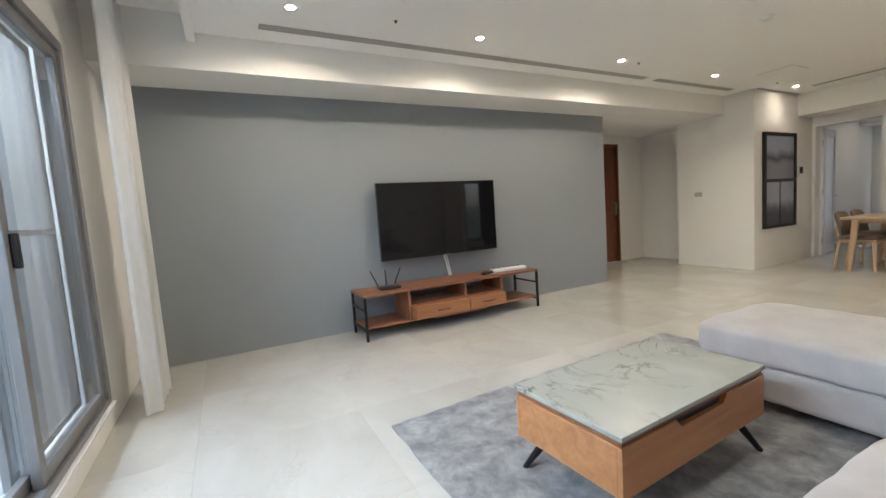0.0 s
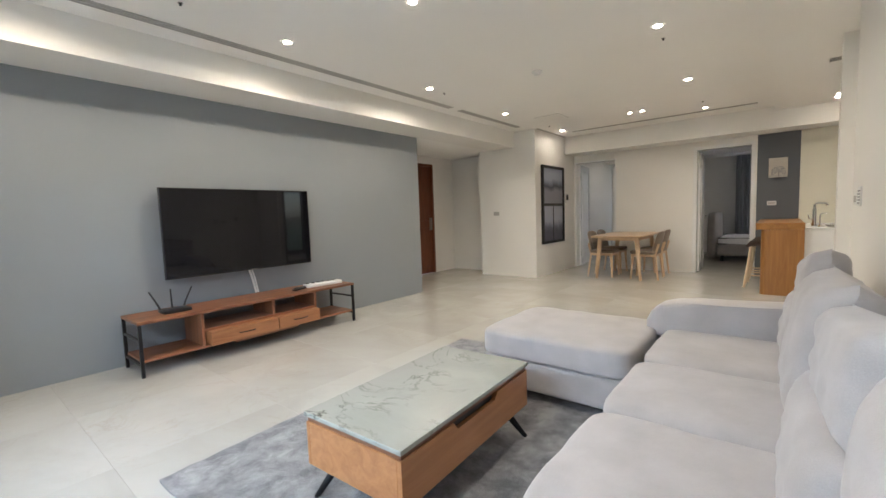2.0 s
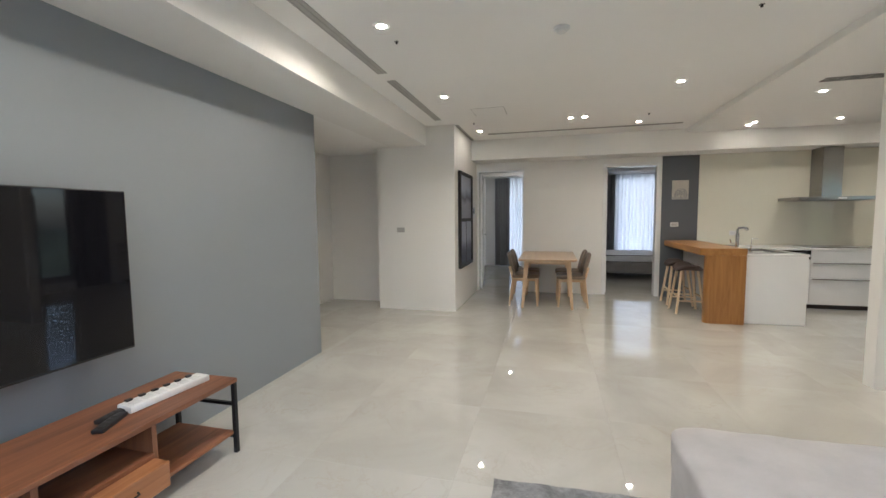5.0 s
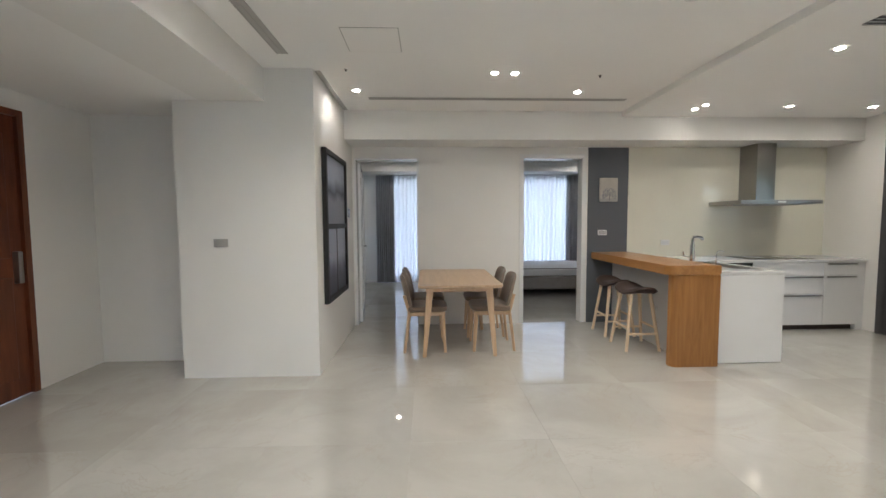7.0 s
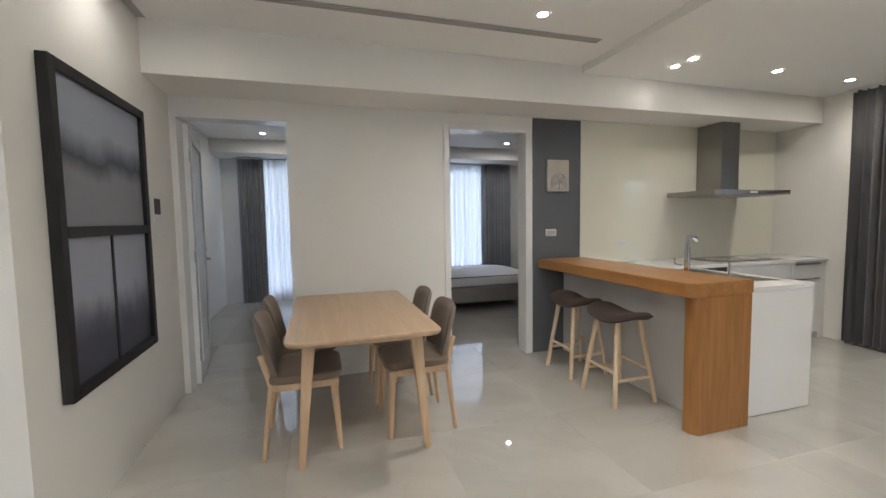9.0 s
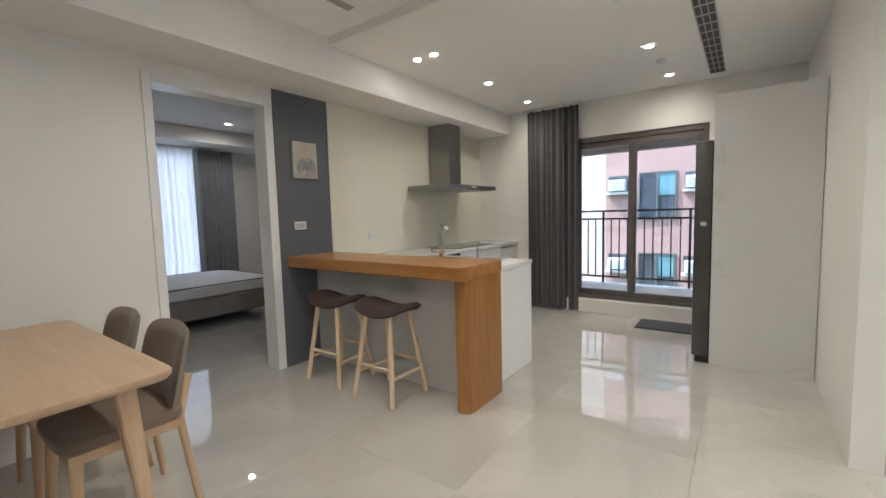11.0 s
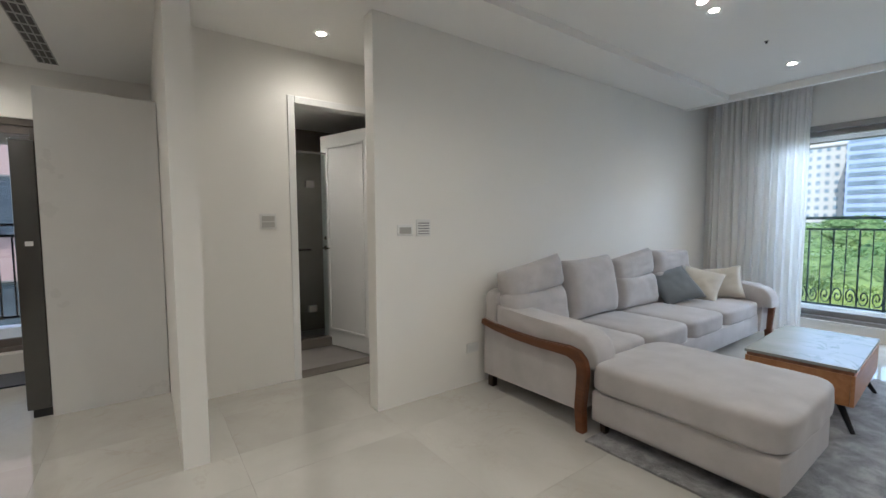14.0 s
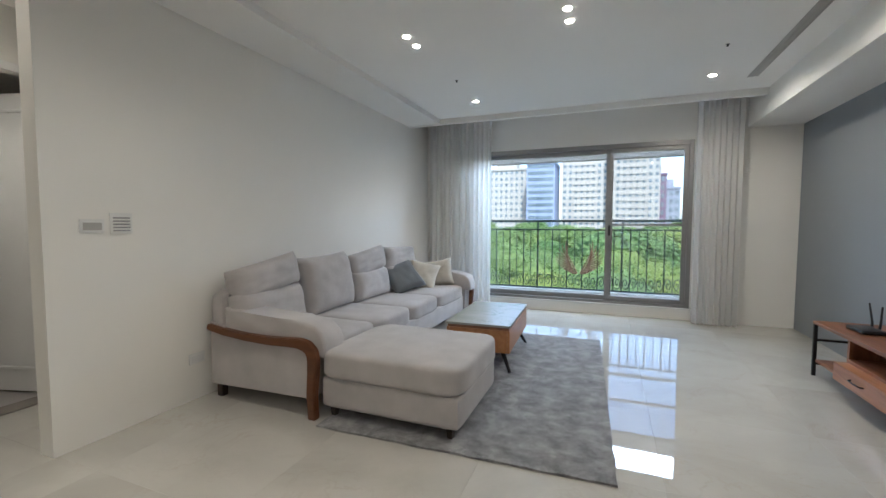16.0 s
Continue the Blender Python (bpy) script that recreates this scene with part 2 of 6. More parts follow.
M["towergrey"] = plain("grey_tower", (0.20, 0.22, 0.26), 0.6, var=0.08, scale=0.2)
M["towerred"] = plain("maroon_tower", (0.13, 0.075, 0.12), 0.7, var=0.1, scale=0.2)
M["towerpane"] = plain("tower_pane", (0.12, 0.155, 0.175), 0.15, var=0.3, scale=0.4, rnd=9)
M["pink"] = plain("salmon_tile_facade", (0.34, 0.215, 0.18), 0.75, var=0.08, scale=0.6, grain=60)
M["pinkband"] = plain("cream_facade_band", (0.46, 0.42, 0.37), 0.75, var=0.06)
M["teal"] = plain("teal_curtain_pane", (0.12, 0.24, 0.26), 0.5, var=0.25, scale=2)
M["ground"] = plain("park_ground", (0.07, 0.09, 0.04), 0.9, var=0.3, scale=0.05)
M["soil"] = plain("bark", (0.09, 0.065, 0.045), 0.9, var=0.25, scale=6)


def leaf_mat():
    m, nt, p = nodes_of("leaves")
    g = nt.nodes.new("ShaderNodeNewGeometry")
    nt.links.new(ramp(nt, g.outputs["Random Per Island"], [(0.0, (0.14, 0.215, 0.07)), (0.5, (0.165, 0.24, 0.078)), (1.0, (0.19, 0.26, 0.085))]), p.inputs["Base Color"])
    p.inputs["Roughness"].default_value = 0.85
    oi = nt.nodes.new("ShaderNodeObjectInfo")
    tree = ramp(nt, oi.outputs["Random"], [(0.0, (0.72, 0.86, 0.9)), (0.45, (0.95, 0.97, 0.95)), (0.75, (1.0, 1.0, 0.85)), (1.0, (1.3, 1.15, 0.85))])
    mul = nt.nodes.new("ShaderNodeMix")
    mul.data_type, mul.blend_type = "RGBA", "MULTIPLY"
    mul.inputs[0].default_value = 1.0
    nt.links.new(p.inputs["Base Color"].links[0].from_socket, mul.inputs[6])
    nt.links.new(tree, mul.inputs[7])
    nt.links.new(mul.outputs[2], p.inputs["Base Color"])
    tr = nt.nodes.new("ShaderNodeBsdfTranslucent")
    nt.links.new(mul.outputs[2], tr.inputs[0])
    mx = nt.nodes.new("ShaderNodeMixShader")
    mx.inputs[0].default_value = 0.5
    nt.links.new(p.outputs[0], mx.inputs[1])
    nt.links.new(tr.outputs[0], mx.inputs[2])
    nt.links.new(mx.outputs[0], nt.nodes["Material Output"].inputs[0])
    return m


def rug_mat():
    m, nt, p = nodes_of("mottled_grey_rug")
    v = coords(nt)
    a = tex(nt, v, 7.5, 9, 0.7, 0.25)
    nt.links.new(ramp(nt, a, [(0.37, (0.115, 0.114, 0.12)), (0.5, (0.205, 0.204, 0.21)), (0.63, (0.325, 0.322, 0.326))]), p.inputs["Base Color"])
    p.inputs["Roughness"].default_value = 0.95
    p.inputs["Sheen Weight"].default_value = 0.3
    n1 = bump(nt, p, tex(nt, v, 140, 3), 0.9, 0.006)
    bump(nt, p, a, 0.4, 0.01, n1)
    return m


def art_mat(name, top, low, dark, horizon, rough_scale):
    m, nt, p = nodes_of(name)
    tc = nt.nodes.new("ShaderNodeTexCoord")
    sp = nt.nodes.new("ShaderNodeSeparateXYZ")
    nt.links.new(tc.outputs["Object"], sp.inputs[0])
    n = tex(nt, coords(nt, (1, 1.0, 0.5)), rough_scale, 6)
    ad = nt.nodes.new("ShaderNodeMath")
    ad.operation = "MULTIPLY_ADD"
    ad.inputs[1].default_value = 0.22
    nt.links.new(n, ad.inputs[0])
    nt.links.new(sp.outputs[2], ad.inputs[2])
    mr = nt.nodes.new("ShaderNodeMapRange")
    mr.inputs["From Min"].default_value, mr.inputs["From Max"].default_value = -0.25, 0.5
    nt.links.new(ad.outputs[0], mr.inputs[0])
    nt.links.new(ramp(nt, mr.outputs[0], [(0.0, low), (horizon - 0.12, low), (horizon, dark), (horizon + 0.18, top), (1.0, top)]), p.inputs["Base Color"])
    p.inputs["Roughness"].default_value = 0.5
    return m


M["leaf"] = leaf_mat()
M["rug"] = rug_mat()
M["art_top"] = art_mat("misty_lake_print", (0.34, 0.37, 0.45), (0.24, 0.24, 0.27), (0.05, 0.055, 0.075), 0.45, 3)
M["art_low"] = art_mat("misty_forest_print", (0.36, 0.38, 0.46), (0.06, 0.06, 0.085), (0.12, 0.12, 0.16), 0.4, 8)


# ---- mesh helpers ----
def box(bm, x0, y0, z0, x1, y1, z1, bev=0.0, seg=2):
    r = bmesh.ops.create_cube(bm, size=1.0)
    vs = r["verts"]
    bmesh.ops.transform(bm, matrix=Matrix.Translation(((x0 + x1) / 2, (y0 + y1) / 2, (z0 + z1) / 2)) @ Matrix.Diagonal((abs(x1 - x0), abs(y1 - y0), abs(z1 - z0), 1)), verts=vs)
    if bev:
        es = list({e for v in vs for e in v.link_edges})
        bmesh.ops.bevel(bm, geom=es, offset=bev, segments=seg, profile=0.5, affect="EDGES")
    return bm


def boxes(*rows, bev=0.0):
    bm = bmesh.new()
    for r in rows:
        box(bm, *r, bev=bev)
    return bm


def soft_box(cx, cy, cz, sx, sy, sz, n=5.0, cuts=9, sag=0.0, wrinkle=0.0, seed=0.0, turn=None, bm=None):
    """A padded block: rounded like a cushion, of full size sx, sy, sz."""
    out = bm or bmesh.new()
    t = bmesh.new()
    bmesh.ops.create_cube(t, size=2.0)
    bmesh.ops.subdivide_edges(t, edges=t.edges[:], cuts=cuts, use_grid_fill=True)
    for v in t.verts:
        x, y, z = v.co
        r = (abs(x) ** n + abs(y) ** n + abs(z) ** n) ** (1 / n)
        q = Vector((x / r, y / r, z / r))
        if sag:
            q.z += sag * (1 - q.x ** 2) * (1 - q.y ** 2) * (1 if q.z > 0 else 0.3)
        w = wrinkle * noise.noise(Vector((q.x * sx * 4 + seed, q.y * sy * 4, q.z * sz * 4)))
        v.co = Vector((q.x * sx / 2, q.y * sy / 2, q.z * sz / 2)) + q.normalized() * w
    mtx = Matrix.Translation((cx, cy, cz)) @ (turn.to_4x4() if turn else Matrix.Identity(4))
    bmesh.ops.transform(t, matrix=mtx, verts=t.verts)
    me = bpy.data.meshes.new("tmp")
    t.to_mesh(me)
    t.free()
    out.from_mesh(me)
    bpy.data.meshes.remove(me)
    return out


def tube(bm, pts, r, n=8, r2=None):
    """A round bar along points, tapering from r to r2."""
    pts = [Vector(p) for p in pts]
    r2 = r if r2 is None else r2
    rings = []
    up = Vector((0.31, 0.22, 0.92))
    for i, p in enumerate(pts):
        d = (pts[min(i + 1, len(pts) - 1)] - pts[max(i - 1, 0)]).normalized()
        a = d.cross(up if abs(d.dot(up)) < 0.95 else Vector((1, 0, 0))).normalized()
        b = d.cross(a)
        rr = r + (r2 - r) * i / max(1, len(pts) - 1)
        rings.append([bm.verts.new(p + rr * (math.cos(k * math.tau / n) * a + math.sin(k * math.tau / n) * b)) for k in range(n)])
    for q, s in zip(rings, rings[1:]):
        for k in range(n):
            bm.faces.new((q[k], q[(k + 1) % n], s[(k + 1) % n], s[k]))
    bm.faces.new(rings[0][::-1])
    bm.faces.new(rings[-1])
    return bm


def disc(bm, x, y, z, r, h, n=24, r2=None):
    return tube(bm, [(x, y, z), (x, y, z + h)], r, n, r2)


def drape(x0, x1, z0, z1, y=0.0, folds=9, amp=0.035, gather=0.75, thick=0.004, seed=1, cols_per=10, rows=14):
    """A hanging curtain along x, with folds that deepen towards the hem."""
    rnd = random.Random(seed)
    ph = [rnd.uniform(-1.3, 1.3) for _ in range(folds + 2)]
    am = [rnd.uniform(0.45, 1.3) for _ in range(folds + 2)]
    nx = folds * cols_per
    bm = bmesh.new()
    sheets = []
    for side in (-1, 1):
        g = []
        for j in range(rows + 1):
            v = j / rows
            row = []
            for i in range(nx + 1):
                u = i / nx
                k = u * folds
                a = am[int(k)] * (1 - k % 1) + am[int(k) + 1] * (k % 1)
                p = ph[int(k)] * (1 - k % 1) + ph[int(k) + 1] * (k % 1)
                s = math.sin(k * math.tau + p + 0.5 * noise.noise(Vector((u * 7, v * 1.5, seed))))
                dep = amp * a * (gather + (1 - gather) * (1 - v))
                row.append(bm.verts.new((x0 + (x1 - x0) * u + 0.006 * math.sin(k * math.tau * 2), y + s * dep + side * thick / 2, z0 + (z1 - z0) * v)))
            g.append(row)
        for j in range(rows):
            for i in range(nx):
                q = (g[j][i], g[j][i + 1], g[j + 1][i + 1], g[j + 1][i])
                bm.faces.new(q if side < 0 else q[::-1])
        sheets.append(g)
    a, b = sheets
    for i in range(nx):
        bm.faces.new((a[0][i], b[0][i], b[0][i + 1], a[0][i + 1]))
        bm.faces.new((a[rows][i], a[rows][i + 1], b[rows][i + 1], b[rows][i]))
    for j in range(rows):
        bm.faces.new((a[j][0], a[j + 1][0], b[j + 1][0], b[j][0]))
        bm.faces.new((a[j][nx], b[j][nx], b[j + 1][nx], a[j + 1][nx]))
    return bm


def turned(bm, m):
    bmesh.ops.transform(bm, matrix=m, verts=bm.verts)
    return bm


def mesh_of(name, bm, material, smooth=False):
    me = bpy.data.meshes.new(name)
    bmesh.ops.recalc_face_normals(bm, faces=bm.faces)
    bm.to_mesh(me)
    bm.free()
    me.materials.append(material)
    if smooth:
        me.shade_smooth()
        me.set_sharp_from_angle(angle=radians(smooth if smooth > 1 else 40))
    return me


def part(name, bm, material, parent, label="", smooth=False):
    ob = new(name, mesh_of(name, bm, material, smooth))
    ob.parent = parent
    if label:
        ob["label"] = label
    return ob


def single(name, bm, material, label, category, group="", kind="", smooth=False, at=None):
    ob = new(name, mesh_of(name, bm, material, smooth))
    if at:
        ob.location = at
    return tagged(ob, label, category, group, kind)


def thing(name, at, label, category, group="", kind="", turn=0.0):
    ob = new(name)
    ob.empty_display_size = 0.1
    ob.matrix_basis = pose(*at, 0, 0, turn)
    return tagged(ob, label, category, group, kind)


def structure(name, bm, material, label, category, smooth=False):
    return single(name, bm, material, label, category, kind="structure", smooth=smooth)

# ---- the large structure ----
CEIL, SOFFIT = 2.67, 2.61
XTV, XSOFA, XKIT, YWIN, YBED = -3.81, 0.93, 3.50, -0.43, 9.12

structure("wall_west", boxes((XTV - 0.2, YWIN - 0.2, 0, XTV, 5.25, 3.0)), M["grey"], "flat mid-grey painted television wall", "wall")
structure("wall_entry_south", boxes((-5.3, 5.05, 0, XTV - 0.2, 5.25, 3.0)), M["paint"], "white painted wall of the entrance corridor", "wall")
structure("wall_entry_west", boxes((-5.3, 5.25, 0, -5.1, 6.1, 3.0), (-5.3, 7.12, 0, -5.1, 8.0, 3.0), (-5.3, 6.1, 2.25, -5.1, 7.12, 3.0)), M["paint"], "white painted wall with the entrance door", "wall")
structure("wall_entry_back", boxes((-5.1, 7.8, 0, -4.04, 8.0, 3.0)), M["paint"], "white painted corridor end wall", "wall")
structure("column", boxes((-4.04, 7.31, 0, -2.86, YBED, 3.0)), M["paint"], "broad white painted column beside the dining area", "column")
structure("wall_north", boxes((-3.3, YBED + 0.002, 0, -2.84, YBED + 0.14, 3.0), (-2.84, YBED, 2.2, -2.0, YBED + 0.14, 3.0), (-2.0, YBED, 0, -0.64, YBED + 0.14, 3.0),
                              (-0.64, YBED, 2.21, 0.19, YBED + 0.14, 3.0), (0.19, YBED, 0, XKIT, YBED + 0.14, 3.0)), M["paint"], "white painted wall with two bedroom doorways", "wall")
structure("wall_panel_slate", boxes((0.24, YBED - 0.008, 0, 0.78, YBED, 2.33)), M["darkgrey"], "dark slate-grey painted wall strip", "wall")
KW0, KW1 = 6.30, 7.78
structure("wall_east", boxes((XKIT, 5.0, 0, XKIT + 0.2, KW0, 3.0), (XKIT, KW1, 0, XKIT + 0.2, YBED + 0.14, 3.0), (XKIT, KW0, 2.17, XKIT + 0.2, KW1, 3.0), (XKIT, KW0, 0, XKIT + 0.2, KW1, 0.17)), M["paint"], "white painted kitchen wall with the balcony door", "wall")
structure("wall_partition", boxes((XSOFA, 5.41, 0, XKIT, 5.53, 3.0)), M["paint"], "white painted partition between kitchen and bathroom recess", "wall")
structure("wall_bath", boxes((1.84, 4.65, 0, 1.96, 5.41, 3.0), (1.84, 3.88, 2.21, 1.96, 4.65, 3.0), (1.84, 3.3, 0, 1.96, 3.88, 3.0)), M["paint"], "white painted wall round the bathroom doorway", "wall")
structure("wall_recess_south", boxes((XSOFA + 0.12, 3.3, 0, 1.84, 3.42, 3.0)), M["paint"], "white painted recess wall", "wall")
structure("wall_sofa", boxes((XSOFA, YWIN - 0.2, 0, XSOFA + 0.12, 4.42, 3.0)), M["paint"], "white painted wall behind the sofa", "wall")
WX0, WX1, WZ0, WZ1 = -2.72, 0.20, 0.16, 2.30
structure("wall_south", boxes((XTV, YWIN - 0.2, 0, WX0, YWIN, 3.0), (WX1, YWIN - 0.2, 0, XSOFA, YWIN, 3.0), (WX0, YWIN - 0.2, WZ1, WX1, YWIN, 3.0), (WX0, YWIN - 0.2, 0, WX1, YWIN, WZ0 - 0.02)), M["paint"], "white painted wall with the wide balcony window", "wall")
structure("window_kerb", boxes((WX0 - 0.02, YWIN - 0.19, WZ0 - 0.02, WX1 + 0.02, YWIN + 0.03, WZ0), bev=0.004), M["quartz"], "white stone ledge under the balcony window", "sill")
structure("beam_west", boxes((XTV, YWIN, 2.395, -3.27, 7.31, 3.0)), M["paint"], "white ceiling beam over the grey wall", "beam")
structure("beam_north", boxes((-2.86, 8.63, 2.335, XKIT, YBED, 3.0)), M["paint"], "white ceiling beam over the bedroom doors", "beam")
structure("ceiling", boxes((-3.27, 0.25, CEIL, 0.45, 8.63, 3.0)), M["ceiling"], "flat white painted ceiling", "ceiling")
structure("ceiling_soffit", boxes((0.45, 0.25, SOFFIT, XSOFA + 0.12, 5.41, 3.0), (XSOFA + 0.12, 3.42, SOFFIT, 1.84, 5.41, 3.0), (0.45, 5.53, SOFFIT, XKIT, 8.63, 3.0), (0.45, 5.41, SOFFIT, XSOFA, 5.53, 3.0)), M["ceiling"], "slightly lower white ceiling over kitchen and sofa side", "ceiling")
structure("ceiling_lip", boxes((-3.27, 0.19, 2.60, XSOFA, 0.25, 3.0)), M["ceiling"], "white curtain-pocket edge along the ceiling", "trim")
structure("ceiling_pocket", boxes((-3.27, YWIN, 2.80, XSOFA, 0.19, 3.0)), M["ceiling"], "white recessed curtain pocket", "ceiling")
structure("ceiling_entry", boxes((-5.1, 5.25, 2.40, XTV, 7.8, 3.0), (XTV, 7.31, 2.40, -4.04 + 0.24, 7.311, 3.0)), M["ceiling"], "white corridor ceiling", "ceiling")
# north overhang added out of view to keep sun off the bedroom sheers
structure("roof_shade_slab", boxes((-5.6, -2.2, 3.0, 5.2, 15.4, 3.2)), M["concrete"], "concrete slab of the storey above, overhang added to block sun", "ceiling")
floor = structure("floor", boxes((-5.3, YWIN - 0.2, -0.25, 5.2, 14.0, -0.012)), M["grout"], "polished pale beige stone-look tiled floor", "floor")

# bedrooms behind the north wall
BY = 13.1
structure("wall_bedroom_west", boxes((-3.5, YBED + 0.001, 0, -3.3, BY, 3.0)), M["paint"], "white bedroom side wall", "wall")
structure("wall_bedroom_middle", boxes((-1.3, YBED + 0.14, 0, -1.2, BY, 3.0)), M["paint"], "white wall between the two bedrooms", "wall")
structure("wall_bedroom_east", boxes((2.6, YBED + 0.14, 0, 2.8, BY, 3.0)), M["paint"], "white bedroom side wall", "wall")
structure("wall_bedroom_north", boxes((-3.5, BY, 0, -3.0, BY + 0.08, 3.0), (-1.75, BY, 0, 0.1, BY + 0.08, 3.0), (1.5, BY, 0, 2.8, BY + 0.08, 3.0),
                                      (-3.0, BY, 2.38, -1.75, BY + 0.08, 3.0), (0.1, BY, 2.38, 1.5, BY + 0.08, 3.0), (0.1, BY, 0, 1.5, BY + 0.08, 0.3), (-3.0, BY, 0, -1.75, BY + 0.08, 0.1)), M["paint"], "white bedroom wall with windows", "wall")
structure("ceiling_bedroom", boxes((-3.3, YBED + 0.14, 2.62, 2.6, BY, 3.0), (-3.3, 12.4, 2.42, 2.6, BY, 2.62)), M["ceiling"], "white bedroom ceiling with a window soffit", "ceiling")

# bathroom
structure("wall_bathroom", boxes((3.3, 3.0, 0, 3.42, 5.41, 2.6), (1.96, 2.9, 0, 3.42, 3.0, 2.6), (1.96, 5.36, 0, 3.3, 5.41, 2.6)), M["bath"], "dark grey stone-tiled bathroom wall", "wall")
structure("wall_bathroom_inner", boxes((1.961, 3.0, 0, 1.975, 3.86, 2.6), (1.961, 4.68, 0, 1.975, 5.36, 2.6)), M["bath"], "dark grey tiled inner bathroom wall", "wall")
structure("ceiling_bathroom", boxes((1.976, 3.0, 2.32, 3.3, 5.36, 2.6)), M["ceiling"], "white bathroom ceiling", "ceiling")
structure("floor_bathroom", boxes((1.97, 3.0, -0.012, 3.3, 5.36, -0.004)), M["bathfloor"], "matt grey bathroom floor", "floor")
structure("door_sill", boxes((1.84, 3.90, -0.01, 1.99, 4.63, 0.012), bev=0.003), M["bath"], "dark stone bathroom threshold", "sill")

# ---- lamps in the ceiling ----
def downlight(x, y, z, watts=1.0, cone=170, blend=0.6):
    t = thing("downlight", (x, y, z), "round white recessed LED downlight, lit", "downlight", "ceiling downlights")
    ring = bmesh.new()
    n = 28
    prof = [(0.056, -0.001), (0.056, -0.005), (0.045, -0.007), (0.03, -0.0028)]
    loops = [[ring.verts.new((r * math.cos(k * math.tau / n), r * math.sin(k * math.tau / n), h)) for k in range(n)] for r, h in prof]
    for a, b in zip(loops, loops[1:] + loops[:1]):
        for k in range(n):
            ring.faces.new((a[k], a[(k + 1) % n], b[(k + 1) % n], b[k]))
    part("trim_ring", ring, M["whiteplastic"], t, smooth=40)
    part("diffuser", disc(bmesh.new(), 0, 0, -0.0035, 0.031, 0.002), M["bulb"], t, "glowing diffuser")
    lamp = bpy.data.lights.new("downlight_beam", "SPOT")
    lamp.energy, lamp.color, lamp.spot_size, lamp.spot_blend, lamp.shadow_soft_size = DOWNLIGHT_WATTS * watts, DOWNLIGHT_COLOR, radians(cone), blend, 0.03
    beam = new("beam", lamp)
    beam.parent = t
    beam.location = (0, 0, -0.014)
    return t


downlight(-2.59, 7.89, CEIL, 0.12)
for x, y in ((-2.64, 0.86), (-2.65, 2.43), (-2.65, 4.23), (-2.66, 5.97), (-0.26, 0.87), (-0.26, 4.29), (-0.32, 6.11), (-0.36, 7.90)):
    downlight(x, y, CEIL, 1.5 if x < -2 and y < 5 else 1.4, *((170, 0.6) if x < -2 and y < 5 else (146, 1.0)))
for x, y in ((2.1, 8.15), (3.05, 8.15), (3.07, 6.63), (2.12, 6.65), (1.12, 6.65)):
    downlight(x, y, SOFFIT, 0.45 if x > 3 else 0.6, 150, 1.0)
downlight(1.45, 4.56, SOFFIT, 0.75, 150, 1.0)


def spot_pair(x, y, z, along_y):
    t = thing("twin_spotlight", (x, y, z), "pair of small recessed white spotlights, lit", "spotlight", "twin spotlights")
    for s in (-0.09, 0.09):
        dx, dy = (0, s) if along_y else (s, 0)
        part("trim_ring", disc(bmesh.new(), dx, dy, -0.003, 0.034, 0.003), M["whiteplastic"], t)
        part("diffuser", disc(bmesh.new(), dx, dy, -0.006, 0.026, 0.003), M["bulb"], t, "glowing diffuser")


for x, y, z, a in ((-1.2, 7.38, CEIL, False), (1.12, 8.2, SOFFIT, True), (-0.26, 2.59, CEIL, True), (-1.45, 2.57, CEIL, True)):
    spot_pair(x, y, z, a)

for x, y in ((-0.29, 1.62), (-2.59, 1.62), (-2.58, 7.32), (-0.33, 7.42), (-2.64, 4.49), (-0.28, 4.6)):
    t = thing("sprinkler", (x, y, CEIL), "tiny dark fire sprinkler head in the ceiling", "sprinkler", "ceiling sprinklers")
    part("plate", disc(bmesh.new(), 0, 0, -0.003, 0.016, 0.003), M["steel"], t)
    part("head", disc(bmesh.new(), 0, 0, -0.018, 0.008, 0.015), M["blackplastic"], t)
for x, y, z in ((-1.47, 4.59, CEIL), (2.55, 6.62, SOFFIT)):
    t = thing("smoke_detector", (x, y, z), "round white smoke detector on the ceiling", "detector", "smoke detectors")
    part("base", disc(bmesh.new(), 0, 0, -0.012, 0.055, 0.012), M["whiteplastic"], t, smooth=40)
    part("cap", disc(bmesh.new(), 0, 0, -0.034, 0.032, 0.022, r2=0.045), M["whiteplastic"], t, smooth=40)


def diffuser_slot(x0, y0, x1, y1, z, slats, dark):
    t = thing("air_diffuser", ((x0 + x1) / 2, (y0 + y1) / 2, z), "long narrow slotted air-conditioning diffuser in the ceiling", "air vent", "ceiling air diffusers")
    hx, hy = (x1 - x0) / 2, (y1 - y0) / 2
    part("backing", boxes((-hx, -hy, -0.002, hx, hy, 0.0)), M["darkslot"] if dark else M["slot"], t)
    lng = 0 if hx > hy else 1
    n = slats
    for k in range(n + 1):
        if lng == 1:
            c = -hx + 2 * hx * k / n
            part("slat", boxes((c - 0.004, -hy, -0.006, c + 0.004, hy, -0.002)), M["slot"], t)
        else:
            c = -hy + 2 * hy * k / n
            part("slat", boxes((-hx, c - 0.004, -0.006, hx, c + 0.004, -0.002)), M["slot"], t)
    if dark:
        m = 14
        for k in range(1, m):
            c = -hx + 2 * hx * k / m
            part("bridge", boxes((c - 0.012, -hy, -0.005, c + 0.012, hy, -0.0025)), M["slot"], t)


